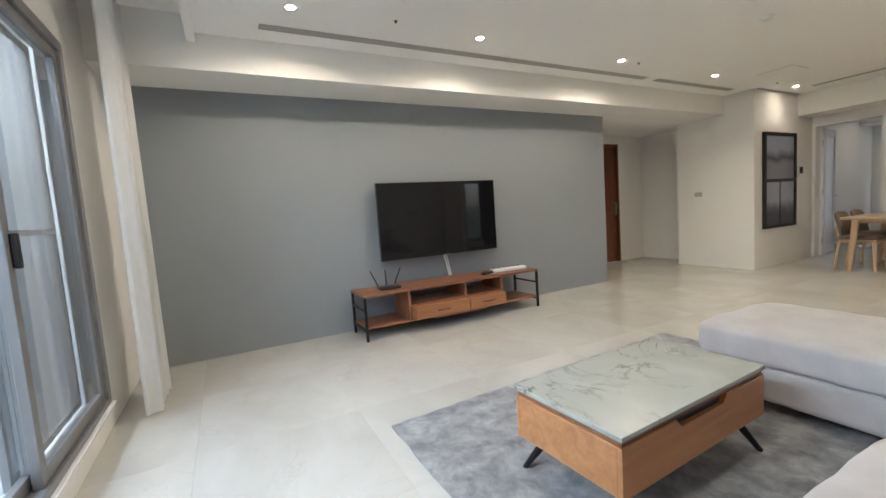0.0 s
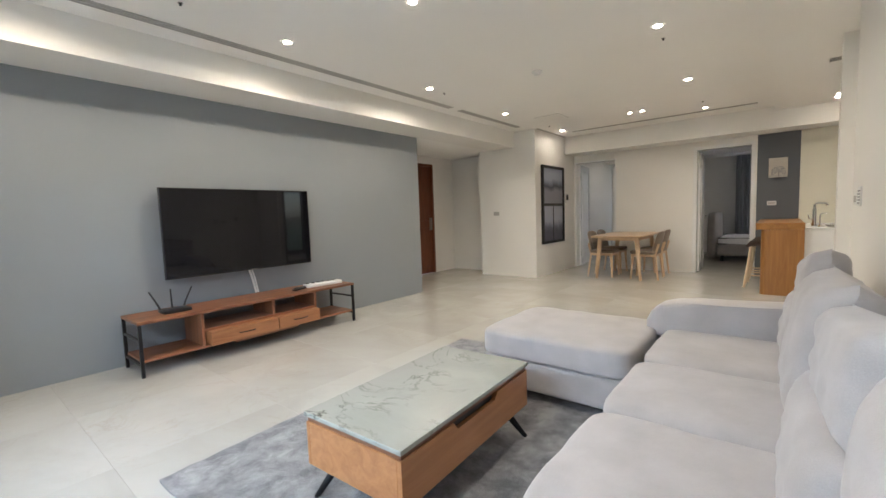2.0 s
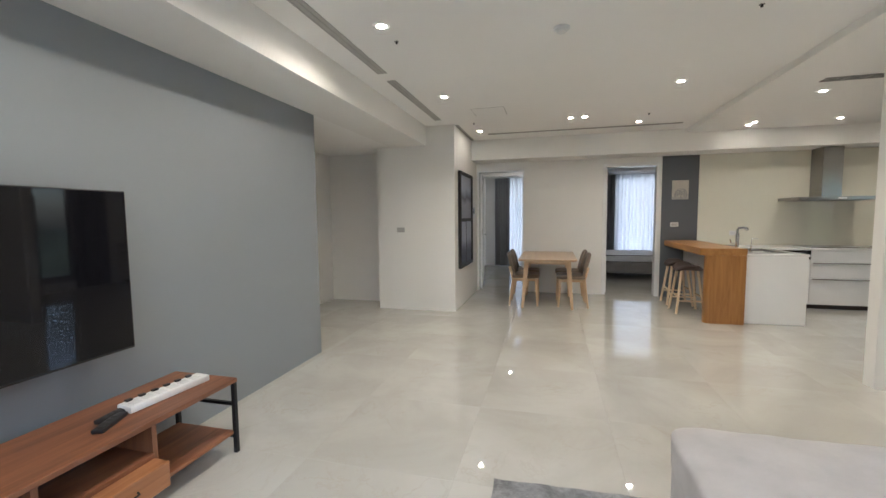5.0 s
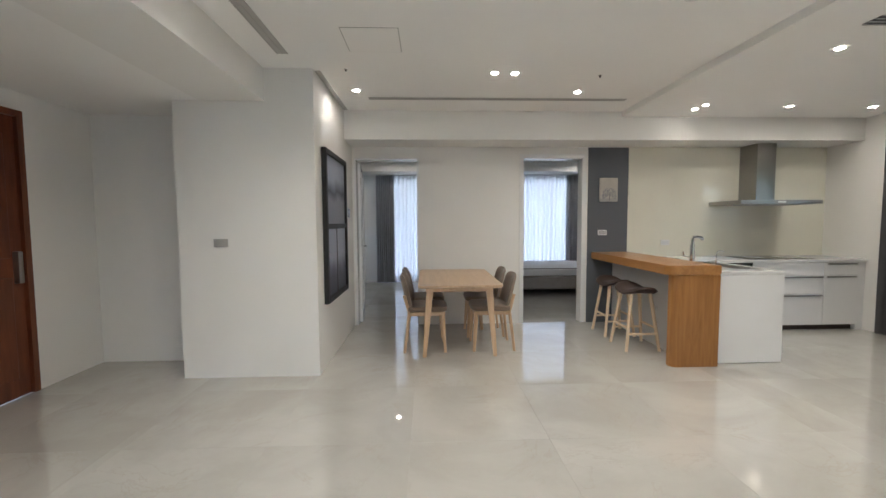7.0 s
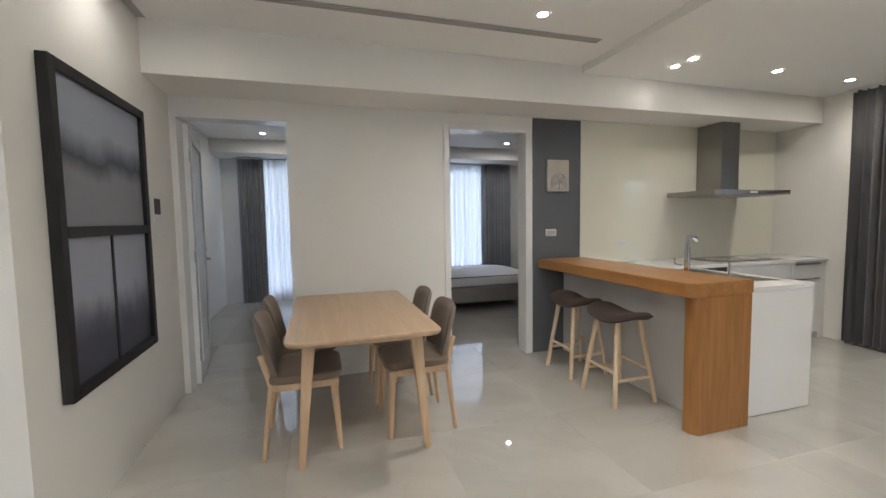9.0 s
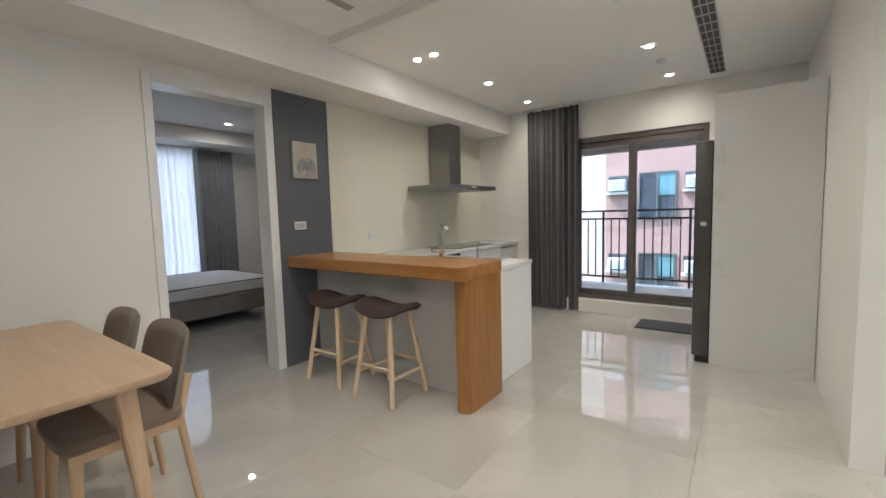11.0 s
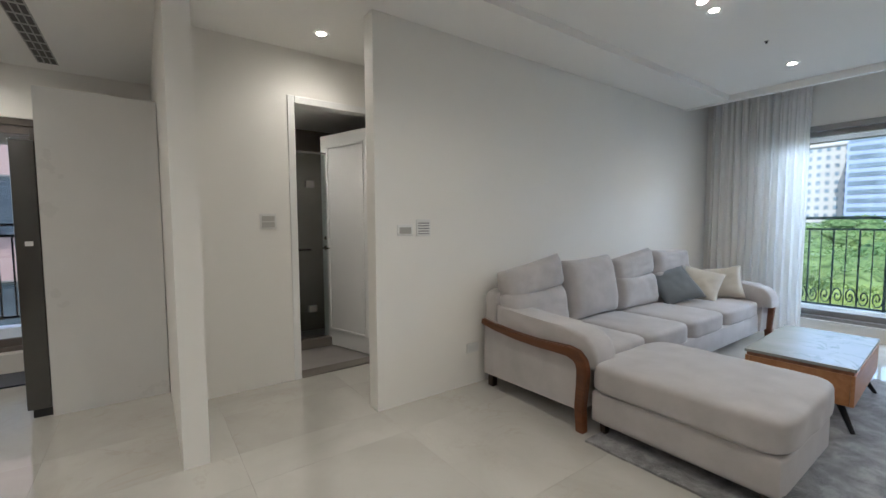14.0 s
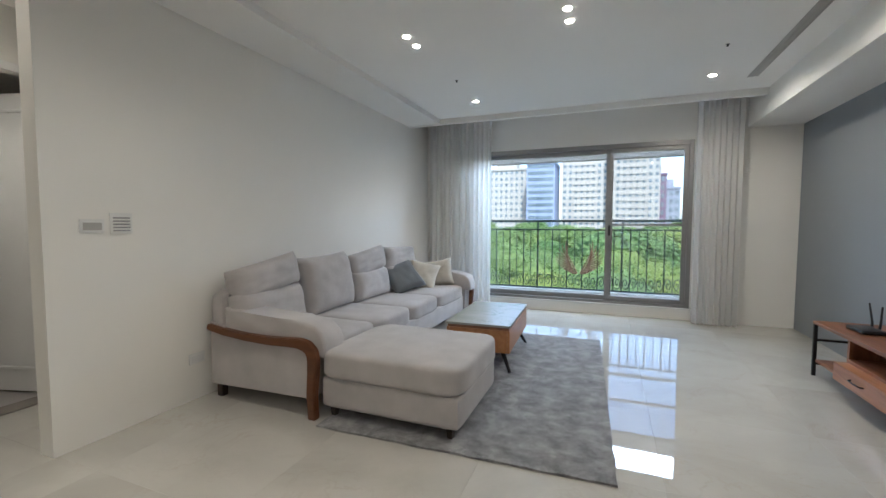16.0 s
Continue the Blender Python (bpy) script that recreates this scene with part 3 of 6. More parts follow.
diffuser_slot(-3.045, 0.68, -2.965, 5.1, CEIL, 2, False)
diffuser_slot(-3.045, 5.3, -2.965, 7.0, CEIL, 2, False)
diffuser_slot(-2.5, 8.12, 0.26, 8.18, CEIL, 2, False)
diffuser_slot(-2.85, 7.36, -2.81, 8.6, CEIL, 1, False)
diffuser_slot(0.9, 6.17, 3.3, 6.29, SOFFIT, 3, True)
hatch = thing("access_hatch", (-2.28, 6.75, CEIL), "square white ceiling access hatch with a thin joint", "hatch")
part("rim", boxes((-0.2, -0.2, -0.002, 0.2, 0.2, 0.0)), M["slot"], hatch)
part("panel", boxes((-0.194, -0.194, -0.004, 0.194, 0.194, -0.002)), M["ceiling"], hatch)

# ---- balcony window of the living room ----
win = thing("window_1", (0, YWIN - 0.05, 0), "wide grey aluminium sliding window to the balcony", "window", kind="structure")
fr = bmesh.new()
for b in ((WX0, -0.06, WZ0, WX0 + 0.05, 0.06, WZ1), (WX1 - 0.05, -0.06, WZ0, WX1, 0.06, WZ1), (WX0 + 0.05, -0.06, WZ1 - 0.06, WX1 - 0.05, 0.06, WZ1), (WX0 + 0.05, -0.06, WZ0, WX1 - 0.05, 0.06, WZ0 + 0.035)):
    box(fr, *b, bev=0.003)
part("window_frame", fr, M["alu"], win)


def sash(x0, x1, y, parent):
    s = bmesh.new()
    z0, z1 = WZ0 + 0.036, WZ1 - 0.06
    for b in ((x0, y - 0.018, z0, x0 + 0.055, y + 0.018, z1), (x1 - 0.055, y - 0.018, z0, x1, y + 0.018, z1), (x0 + 0.055, y - 0.018, z1 - 0.055, x1 - 0.055, y + 0.018, z1), (x0 + 0.055, y - 0.018, z0, x1 - 0.055, y + 0.018, z0 + 0.06)):
        box(s, *b, bev=0.003)
    sash_ob = part("sash", s, M["alu"], parent)
    pane = part("pane", boxes((x0 + 0.055, y - 0.003, z0 + 0.06, x1 - 0.055, y + 0.003, z1 - 0.055)), M["glass"], sash_ob)
    pane.visible_shadow = False
    return sash_ob


sash(WX0 + 0.05, -1.70, 0.022, win)
sash(-1.79, WX1 - 0.05, -0.022, win)
part("handle", boxes((-1.765, 0.04, 1.08, -1.735, 0.065, 1.22), bev=0.006), M["blackplastic"], win, "dark latch handle")
screen = bmesh.new()
for b in ((WX0 + 0.05, -0.1, WZ0 + 0.036, WX0 + 0.08, -0.075, WZ1 - 0.06), (-1.78, -0.1, WZ0 + 0.036, -1.75, -0.075, WZ1 - 0.06), (WX0 + 0.08, -0.1, WZ0 + 0.036, -1.78, -0.075, WZ0 + 0.07), (WX0 + 0.08, -0.1, WZ1 - 0.09, -1.78, -0.075, WZ1 - 0.06), (WX0 + 0.08, -0.098, 1.21, -1.78, -0.077, 1.24)):
    box(screen, *b)
screen_ob = part("insect_screen", screen, M["alu"], win, "sliding pleated insect screen with a middle bar")
pleats = bmesh.new()
for k in range(130):
    px = WX0 + 0.084 + k * (-1.784 - WX0 - 0.084) / 129
    box(pleats, px - 0.0005, -0.0895, WZ0 + 0.07, px + 0.0005, -0.0865, 1.21)
    box(pleats, px - 0.0005, -0.0895, 1.24, px + 0.0005, -0.0865, WZ1 - 0.09)
part("mesh_pleats", pleats, M["alu"], screen_ob, "fine grey screen pleats")


def curtain(name, x0, x1, y, z0, z1, material, folds, label, amp=0.035, seed=1, turn=0.0, origin=(0, 0)):
    t = thing(name, (origin[0], origin[1], 0), label, "curtain", turn=turn)
    part("fabric", drape(x0, x1, z0, z1, y, folds, amp, seed=seed), material, t, smooth=70)
    part("header_tape", boxes((x0, y - 0.02, z1 - 0.01, x1, y + 0.02, z1 + 0.012)), M["whiteplastic"], t)
    part("track", boxes((x0 - 0.05, y - 0.012, z1 + 0.012, x1 + 0.05, y + 0.012, z1 + 0.03)), M["whiteplastic"], t)
    return t


curtain("sheer_curtain", -3.19, -2.71, -0.22, 0.015, 2.76, M["curtain"], 8, "gathered white sheer curtain at the balcony window", 0.045, 3)
curtain("sheer_curtain", -0.16, 0.80, -0.22, 0.015, 2.76, M["curtain"], 13, "gathered white sheer curtain behind the sofa end", 0.045, 5)

# ---- television and its stand ----
tv = thing("television", (-3.66, 2.455, 1.12), "large flat black television mounted on the grey wall", "television")
part("screen_body", boxes((-0.035, -0.735, -0.41, 0.0, 0.735, 0.41), bev=0.004), M["blackplastic"], tv)
part("screen", boxes((0.0, -0.728, -0.398, 0.002, 0.728, 0.404)), M["screen"], tv, "glossy dark screen")
part("wall_bracket", boxes((-0.15, -0.25, -0.2, -0.035, 0.25, 0.2), bev=0.01), M["black"], tv)
part("logo_bar", boxes((0.0, 0.03, -0.409, 0.003, 0.09, -0.401)), M["steel"], tv)
cable = bmesh.new()
tube(cable, [(-3.79, 2.52, 0.72), (-3.785, 2.55, 0.6), (-3.78, 2.58, 0.45)], 0.012, 8)
tube(cable, [(-3.785, 2.545, 0.72), (-3.78, 2.575, 0.6), (-3.775, 2.60, 0.45)], 0.008, 8)
single("cable", cable, M["whiteplastic"], "white cables hanging from the television", "cable", smooth=60)

ST0, ST1, SX0, SX1 = 1.39, 3.51, -3.76, -3.31
stand = thing("tv_stand", ((SX0 + SX1) / 2, (ST0 + ST1) / 2, 0), "low walnut television stand with black metal legs and two drawers", "tv stand")
hx, hy = (SX1 - SX0) / 2, (ST1 - ST0) / 2
part("tabletop", boxes((-hx, -hy, 0.425, hx, hy, 0.45), bev=0.004), M["walnut"], stand)
part("shelf", boxes((-hx + 0.02, -hy + 0.02, 0.115, hx - 0.02, hy - 0.02, 0.135), bev=0.003), M["walnut"], stand)
for sy in (-1, 1):
    for sx in (-1, 1):
        part("leg", boxes((sx * (hx - 0.015) - 0.012, sy * (hy - 0.015) - 0.012, 0, sx * (hx - 0.015) + 0.012, sy * (hy - 0.015) + 0.012, 0.425), bev=0.002), M["black"], stand)
    for z in (0.1, 0.295):
        part("crossbar", boxes((-hx + 0.027, sy * (hy - 0.015) - 0.01, z - 0.008, hx - 0.027, sy * (hy - 0.015) + 0.01, z + 0.008)), M["black"], stand)
for y in (-hy + 0.48, hy - 0.51):
    part("upright", boxes((-hx + 0.03, y - 0.012, 0.135, hx - 0.03, y + 0.012, 0.425)), M["walnutx"], stand)
part("divider", boxes((-hx + 0.03, 0.06, 0.28, hx - 0.02, 0.084, 0.425)), M["walnutx"], stand)
part("inner_shelf", boxes((-hx + 0.03, -hy + 0.49, 0.26, hx - 0.02, hy - 0.52, 0.28)), M["walnut"], stand)
for y0, y1 in ((-hy + 0.51, 0.068), (0.076, hy - 0.52)):
    d = part("drawer", boxes((hx - 0.3, y0, 0.137, hx + 0.062, y1, 0.258), bev=0.003), M["drawer"], stand, "warm wood drawer front")
    c = (y0 + y1) / 2
    hb = bmesh.new()
    tube(hb, [(hx + 0.06, c - 0.075, 0.205), (hx + 0.08, c - 0.068, 0.204), (hx + 0.084, c, 0.202), (hx + 0.08, c + 0.068, 0.204), (hx + 0.06, c + 0.075, 0.205)], 0.005, 6)
    part("handle", hb, M["black"], d, "thin black bow handle", smooth=60)
part("foot_rail", boxes((-hx + 0.05, -0.3, 0.085, hx - 0.06, 0.35, 0.114)), M["walnut"], stand)

router = thing("router", (-3.5, 1.72, 0.451), "black wireless router with three antennas on the stand", "router")
part("body", boxes((-0.075, -0.11, 0, 0.075, 0.11, 0.03), bev=0.012), M["blackplastic"], router, smooth=40)
for y, lean in ((-0.09, -0.045), (0.0, 0.0), (0.09, 0.05)):
    part("antenna", tube(bmesh.new(), [(-0.07, y, 0.015), (-0.075, y + lean * 0.3, 0.06), (-0.08, y + lean * 1.6, 0.19)], 0.009, 8, 0.006), M["blackplastic"], router, smooth=40)
for rx_, ry_, turn_, lab_ in ((-3.47, 2.90, 22, "black remote control lying on the stand"), (-3.53, 2.97, 8, "second black remote control beside the power strip")):
    remote = thing("remote_control", (rx_, ry_, 0.451), lab_, "remote control", "remotes on the stand", turn=turn_)
    part("body", boxes((-0.026, -0.09, 0, 0.026, 0.09, 0.02), bev=0.006), M["blackplastic"], remote, smooth=40)
    part("buttons", boxes(*[(-0.015, -0.065 + k * 0.03, 0.0201, 0.015, -0.05 + k * 0.03, 0.0215) for k in range(4)]), M["darkslot"], remote)
strip = thing("power_strip", (-3.50, 3.22, 0.451), "white power strip with sockets and dark switches on the stand", "power strip", turn=-5)
part("body", boxes((-0.05, -0.22, 0, 0.05, 0.22, 0.036), bev=0.007), M["whiteplastic"], strip, smooth=40)
for k in range(6):
    part("switch", boxes((-0.043, -0.19 + k * 0.065, 0.0362, -0.02, -0.16 + k * 0.065, 0.047), bev=0.003), M["blackplastic"], strip, "dark rocker switch")
    part("socket", boxes((-0.012, -0.195 + k * 0.065, 0.0362, 0.036, -0.15 + k * 0.065, 0.038)), M["white"], strip)

# ---- rug and coffee table ----
rug_bm = bmesh.new()
nx, ny = 36, 60
RX0, RX1, RY0, RY1 = -1.685, -0.12, 1.02, 3.585
grid = [[rug_bm.verts.new((RX0 + (RX1 - RX0) * i / nx - 0.12 * (j / ny) * (1 - i / nx) + 0.008 * noise.noise(Vector((i, j * 0.3, 0))), RY0 + (RY1 - RY0) * j / ny + 0.05 * (j / ny) * (i / nx) + 0.008 * noise.noise(Vector((i * 0.3, j, 4))),
         0.013 + 0.005 * noise.noise(Vector((i * 0.5, j * 0.5, 2))) + (0.007 * math.exp(-((RY0 + (RY1 - RY0) * j / ny - 2.24) / 0.035) ** 2)))) for j in range(ny + 1)] for i in range(nx + 1)]
for i in range(nx):
    for j in range(ny):
        rug_bm.faces.new((grid[i][j], grid[i + 1][j], grid[i + 1][j + 1], grid[i][j + 1]))
rim = [grid[i][0] for i in range(nx + 1)] + [grid[nx][j] for j in range(1, ny + 1)] + [grid[i][ny] for i in range(nx - 1, -1, -1)] + [grid[0][j] for j in range(ny - 1, 0, -1)]
low = [rug_bm.verts.new((v.co.x, v.co.y, 0.001)) for v in rim]
for k in range(len(rim)):
    rug_bm.faces.new((rim[k - 1], rim[k], low[k], low[k - 1]))
single("rug", rug_bm, M["rug"], "mottled grey shaggy rug with a fold crease under the table", "rug", smooth=60)

CX0, CX1, CY0, CY1 = -1.0, -0.455, 1.37, 2.37
ct = thing("coffee_table", ((CX0 + CX1) / 2, (CY0 + CY1) / 2, 0.014), "wooden coffee table with pale veined stone top and black legs", "coffee table", turn=2.5)
cw, cl = (CX1 - CX0) / 2, (CY1 - CY0) / 2
part("tabletop", boxes((-cw, -cl, 0.375, cw, cl, 0.395), bev=0.003), M["marble"], ct, "pale green-grey veined stone top")
part("subframe", boxes((-cw + 0.012, -cl + 0.012, 0.352, cw - 0.012, cl - 0.012, 0.375)), M["walnut"], ct, "dark recessed gap under the top")
body = bmesh.new()
box(body, -cw + 0.005, -cl + 0.005, 0.165, -cw + 0.025, cl - 0.005, 0.352, bev=0.004)
box(body, -cw + 0.026, -cl + 0.005, 0.165, cw - 0.026, -cl + 0.025, 0.352, bev=0.004)
box(body, -cw + 0.026, cl - 0.025, 0.165, cw - 0.026, cl - 0.005, 0.352, bev=0.004)
box(body, -cw + 0.026, -cl + 0.026, 0.165, cw - 0.026, cl - 0.026, 0.18)
part("body", body, M["tablewood"], ct)
face = bmesh.new()
outline = [(-cl + 0.005, 0.165), (cl - 0.005, 0.165), (cl - 0.005, 0.352), (0.18, 0.352), (0.15, 0.318), (-0.15, 0.318), (-0.18, 0.352), (-cl + 0.005, 0.352)]
fa, fb = [face.verts.new((cw - 0.005, y, z)) for y, z in outline], [face.verts.new((cw - 0.025, y, z)) for y, z in outline]
face.faces.new(fa)
face.faces.new(fb[::-1])
for k in range(len(outline)):
    face.faces.new((fa[k - 1], fa[k], fb[k], fb[k - 1]))
part("drawer", face, M["tablewood"], ct, "veneered front with a cut-out finger grip")
part("grip", boxes((cw - 0.045, -0.16, 0.3, cw - 0.026, 0.16, 0.35)), M["blackplastic"], ct, "black finger grip")
for sx in (-1, 1):
    for sy in (-1, 1):
        part("leg", tube(bmesh.new(), [(sx * (cw - 0.09), sy * (cl - 0.12), 0.166), (sx * (cw - 0.005), sy * (cl - 0.035), 0.0)], 0.021, 10, 0.012), M["black"], ct, smooth=50)

# ---- sofa, ottoman and cushions ----
SB, SF = 0.86, -0.03      # back and front edges in x
SY0, SY1 = 0.32, 3.58
sofa = thing("sofa", ((SB + SF) / 2, (SY0 + SY1) / 2, 0), "long pale grey fabric sofa with teak-trimmed curved armrests", "sofa")


def local(bm, ob):
    return turned(bm, Matrix.Translation(-Vector(ob.matrix_basis.translation)))


def spart(name, bm, m, label="", smooth=60, owner=None):
    return part(name, local(bm, owner or sofa), m, owner or sofa, label, smooth)


spart("base", boxes((0.0, SY0 + 0.16, 0.11, 0.86, SY1 - 0.13, 0.30), bev=0.015), M["sofa"])
spart("back_frame", soft_box(0.80, (SY0 + SY1) / 2, 0.45, 0.13, SY1 - SY0 - 0.1, 0.62, 18, 15), M["sofa"])
cuts = [SY0 + 0.17, 1.357, 2.05, 2.70, SY1 - 0.15]
for k in range(4):
    a, b = cuts[k], cuts[k + 1]
    spart("seat_cushion", soft_box(0.35, (a + b) / 2, 0.355, 0.71, b - a - 0.006, 0.17, 8, 12, 0.10, 0.006, k * 9.1), M["sofa"])


def pillow_block(y0, y1, z0, z1, x, thick, lean, roll_x, seed, n=10):
    """A back cushion: a flat padded pillow with firm corners, leaning on the frame."""
    c = bmesh.new()
    m = 18
    tm = Matrix.Rotation(radians(lean), 3, "Y") @ Matrix.Rotation(radians(roll_x), 3, "X")
    w, h = (y1 - y0), (z1 - z0)
    ctr = Vector((x, (y0 + y1) / 2, (z0 + z1) / 2))
    for sd in (-1, 1):
        g = []
        for i in range(m + 1):
            row = []
            for j in range(m + 1):
                u, v = 2 * i / m - 1, 2 * j / m - 1
                puff = (max(0.0, 1 - u ** 6) * max(0.0, 1 - v ** 4)) ** 0.42
                e = 1 - 0.035 * (1 - v * v) * u * u
                e2 = 1 - 0.05 * (1 - u * u) * v * v
                wr = 0.010 * noise.noise(Vector((u * 3.2 + seed, v * 3.2, sd * 2)))
                row.append(c.verts.new(ctr + tm @ Vector((sd * (thick / 2 * puff + 0.002) + wr * puff, u * w / 2 * e, v * h / 2 * e2))))
            g.append(row)
        for i in range(m):
            for j in range(m):
                q = (g[i][j], g[i + 1][j], g[i + 1][j + 1], g[i][j + 1])
                c.faces.new(q if sd > 0 else q[::-1])
    bmesh.ops.remove_doubles(c, verts=c.verts, dist=0.006)
    return c


backs = ((0.60, 1.36, 1, 2), (1.38, 2.09, 1, -7), (2.10, 2.80, 0, -4), (2.82, 3.53, 1, -9))
for k, (a, b, split, rl) in enumerate(backs):
    if split:
        spart("back_cushion", pillow_block(a + 0.01, b - 0.01, 0.42, 0.74, 0.675, 0.22, 9, 0, k * 3.7), M["sofa"])
        spart("headrest", pillow_block(a + 0.005, b - 0.005, 0.69, 0.95, 0.71, 0.17, 5, rl, k * 5.3 + 40), M["sofa"])
    else:
        spart("back_cushion", pillow_block(a + 0.01, b - 0.01, 0.42, 0.95, 0.69, 0.22, 9, rl * 0.5, k * 3.7), M["sofa"])


def armrest(y, s):
    """Upholstered side with a padded roll and a teak rail; s is +1 for the end towards the dining table."""
    pan = bmesh.new()
    prof = [(0.845, 0.105), (0.845, 0.54), (0.70, 0.51), (0.5, 0.495), (0.3, 0.49), (0.12, 0.49), (0.01, 0.47), (-0.03, 0.41), (-0.02, 0.125)]
    fr_ = [pan.verts.new((x, y - s * 0.03, z)) for x, z in prof]
    bk_ = [pan.verts.new((x, y - s * 0.225, z)) for x, z in prof]
    pan.faces.new(fr_)
    pan.faces.new(bk_[::-1])
    for i in range(len(prof)):
        pan.faces.new((fr_[i - 1], fr_[i], bk_[i], bk_[i - 1]))
    arm = spart("armrest", pan, M["sofa"], smooth=30)
    rail_ = bmesh.new()
    line = [(0.85, 0.512), (0.7, 0.488), (0.5, 0.472), (0.3, 0.468), (0.15, 0.474), (0.06, 0.476), (0.0, 0.462), (-0.034, 0.43), (-0.046, 0.38), (-0.042, 0.29), (-0.03, 0.15), (-0.04, 0.0)]
    wid = [0.042, 0.045, 0.048, 0.052, 0.056, 0.062, 0.07, 0.074, 0.072, 0.068, 0.062, 0.056]
    rows_ = []
    for i, ((x, z), w) in enumerate(zip(line, wid)):
        p, q = Vector((line[max(0, i - 1)][0], line[max(0, i - 1)][1])), Vector((line[min(11, i + 1)][0], line[min(11, i + 1)][1]))
        d = (q - p).normalized()
        nx_, nz_ = -d.y * w / 2, d.x * w / 2
        yo, yi = y, y - s * 0.05
        rows_.append([rail_.verts.new(c) for c in ((x + nx_, yo, z + nz_), (x - nx_, yo, z - nz_), (x - nx_, yi, z - nz_), (x + nx_, yi, z + nz_))])
    for a, b in zip(rows_, rows_[1:]):
        for k in range(4):
            rail_.faces.new((a[k], a[(k + 1) % 4], b[(k + 1) % 4], b[k]))
    rail_.faces.new(rows_[0])
    rail_.faces.new(rows_[-1][::-1])
    bmesh.ops.bevel(rail_, geom=rail_.edges[:], offset=0.006, segments=2, affect="EDGES")
    part("wood_trim", local(rail_, sofa), M["sofawood"], arm, "curved teak arm trim and front leg", 40)
    roll = bmesh.new()
    outline_ = [(0.74, 0.40), (0.74, 0.648), (0.6, 0.632), (0.45, 0.622), (0.3, 0.616), (0.15, 0.612), (0.05, 0.604), (-0.03, 0.582), (-0.085, 0.54), (-0.112, 0.48), (-0.115, 0.385), (-0.035, 0.375), (-0.03, 0.40)]
    ya, yb_ = y - s * 0.052, y - s * 0.262
    ra, rb = [roll.verts.new((x, ya, z)) for x, z in outline_], [roll.verts.new((x, yb_, z)) for x, z in outline_]
    roll.faces.new(ra)
    roll.faces.new(rb[::-1])
    for i in range(len(outline_)):
        roll.faces.new((ra[i - 1], ra[i], rb[i], rb[i - 1]))
    bmesh.ops.bevel(roll, geom=[e for e in roll.edges if (e.verts[0].co.y - e.verts[1].co.y) ** 2 < 1e-8], offset=0.024, segments=3, profile=0.5, affect="EDGES")
    spart("arm_pad", roll, M["sofa"], smooth=80)
    spart("rear_leg", boxes((0.79, y - s * 0.09 - 0.025, 0, 0.84, y - s * 0.09 + 0.025, 0.105), bev=0.004), M["darkleg"], "dark wooden leg", 0)


armrest(SY1, 1)
armrest(SY0, -1)

ott = thing("ottoman", (-0.53, 3.13, 0), "pale grey fabric ottoman pushed against the sofa front", "ottoman")
spart("base", soft_box(-0.535, 3.125, 0.175, 0.925, 0.80, 0.19, 30, 11), M["sofa"], owner=ott)
spart("cushion", soft_box(-0.535, 3.125, 0.35, 0.965, 0.835, 0.18, 9, 18, 0.07, 0.008, 77), M["sofa"], owner=ott)
for x in (-0.93, -0.14):
    for y in (2.79, 3.47):
        spart("leg", tube(bmesh.new(), [(x, y, 0.09), (x, y, 0.014)], 0.03, 4, 0.022), M["darkleg"], "short dark wooden leg", 0, ott)


def throw(x, y, z, size, m, label, rx, ry, rz, seed):
    t = thing("throw_pillow", (x, y, z), label, "pillow", "throw pillows on the sofa")
    tm = Euler((radians(rx), radians(ry), radians(rz))).to_matrix()
    c = bmesh.new()
    n = 16
    for sd in (-1, 1):
        g = []
        for i in range(n + 1):
            row = []
            for j in range(n + 1):
                u, v = 2 * i / n - 1, 2 * j / n - 1
                puff = (max(0.0, 1 - u ** 4) * max(0.0, 1 - v ** 4)) ** 0.5
                px_, py_ = u * (1 - 0.10 * (1 - v * v) * abs(u)), v * (1 - 0.10 * (1 - u * u) * abs(v))
                w = 0.012 * noise.noise(Vector((u * 3 + seed, v * 3, sd)))
                row.append(c.verts.new(tm @ Vector((sd * (0.075 * puff + 0.002) + w * puff, px_ * size / 2, py_ * size / 2))))
            g.append(row)
        for i in range(n):
            for j in range(n):
                q = (g[i][j], g[i + 1][j], g[i + 1][j + 1], g[i][j + 1])
                c.faces.new(q if sd > 0 else q[::-1])
    bmesh.ops.remove_doubles(c, verts=c.verts, dist=0.006)
    part("cover", c, m, t, smooth=70)
    return t


throw(0.53, 1.22, 0.60, 0.43, M["cushion_dark"], "charcoal grey throw pillow leaning on the sofa back", 20, -46, 132, 2)
throw(0.43, 0.87, 0.585, 0.39, M["cushion_cream"], "cream and grey patterned throw pillow", -14, -36, 114, 5)
throw(0.30, 0.63, 0.60, 0.36, M["cushion_cream"], "cream throw pillow beside the armrest", 12, -20, 98, 9)

# ---- bar, kitchen and dining ----
bar = thing("bar_counter", (0.55, 8.2, 0), "orange oak breakfast bar with a solid end panel", "bar counter")


def bpart(owner, name, bm, m, label="", smooth=0):
    return part(name, local(bm, owner), m, owner, label, smooth)


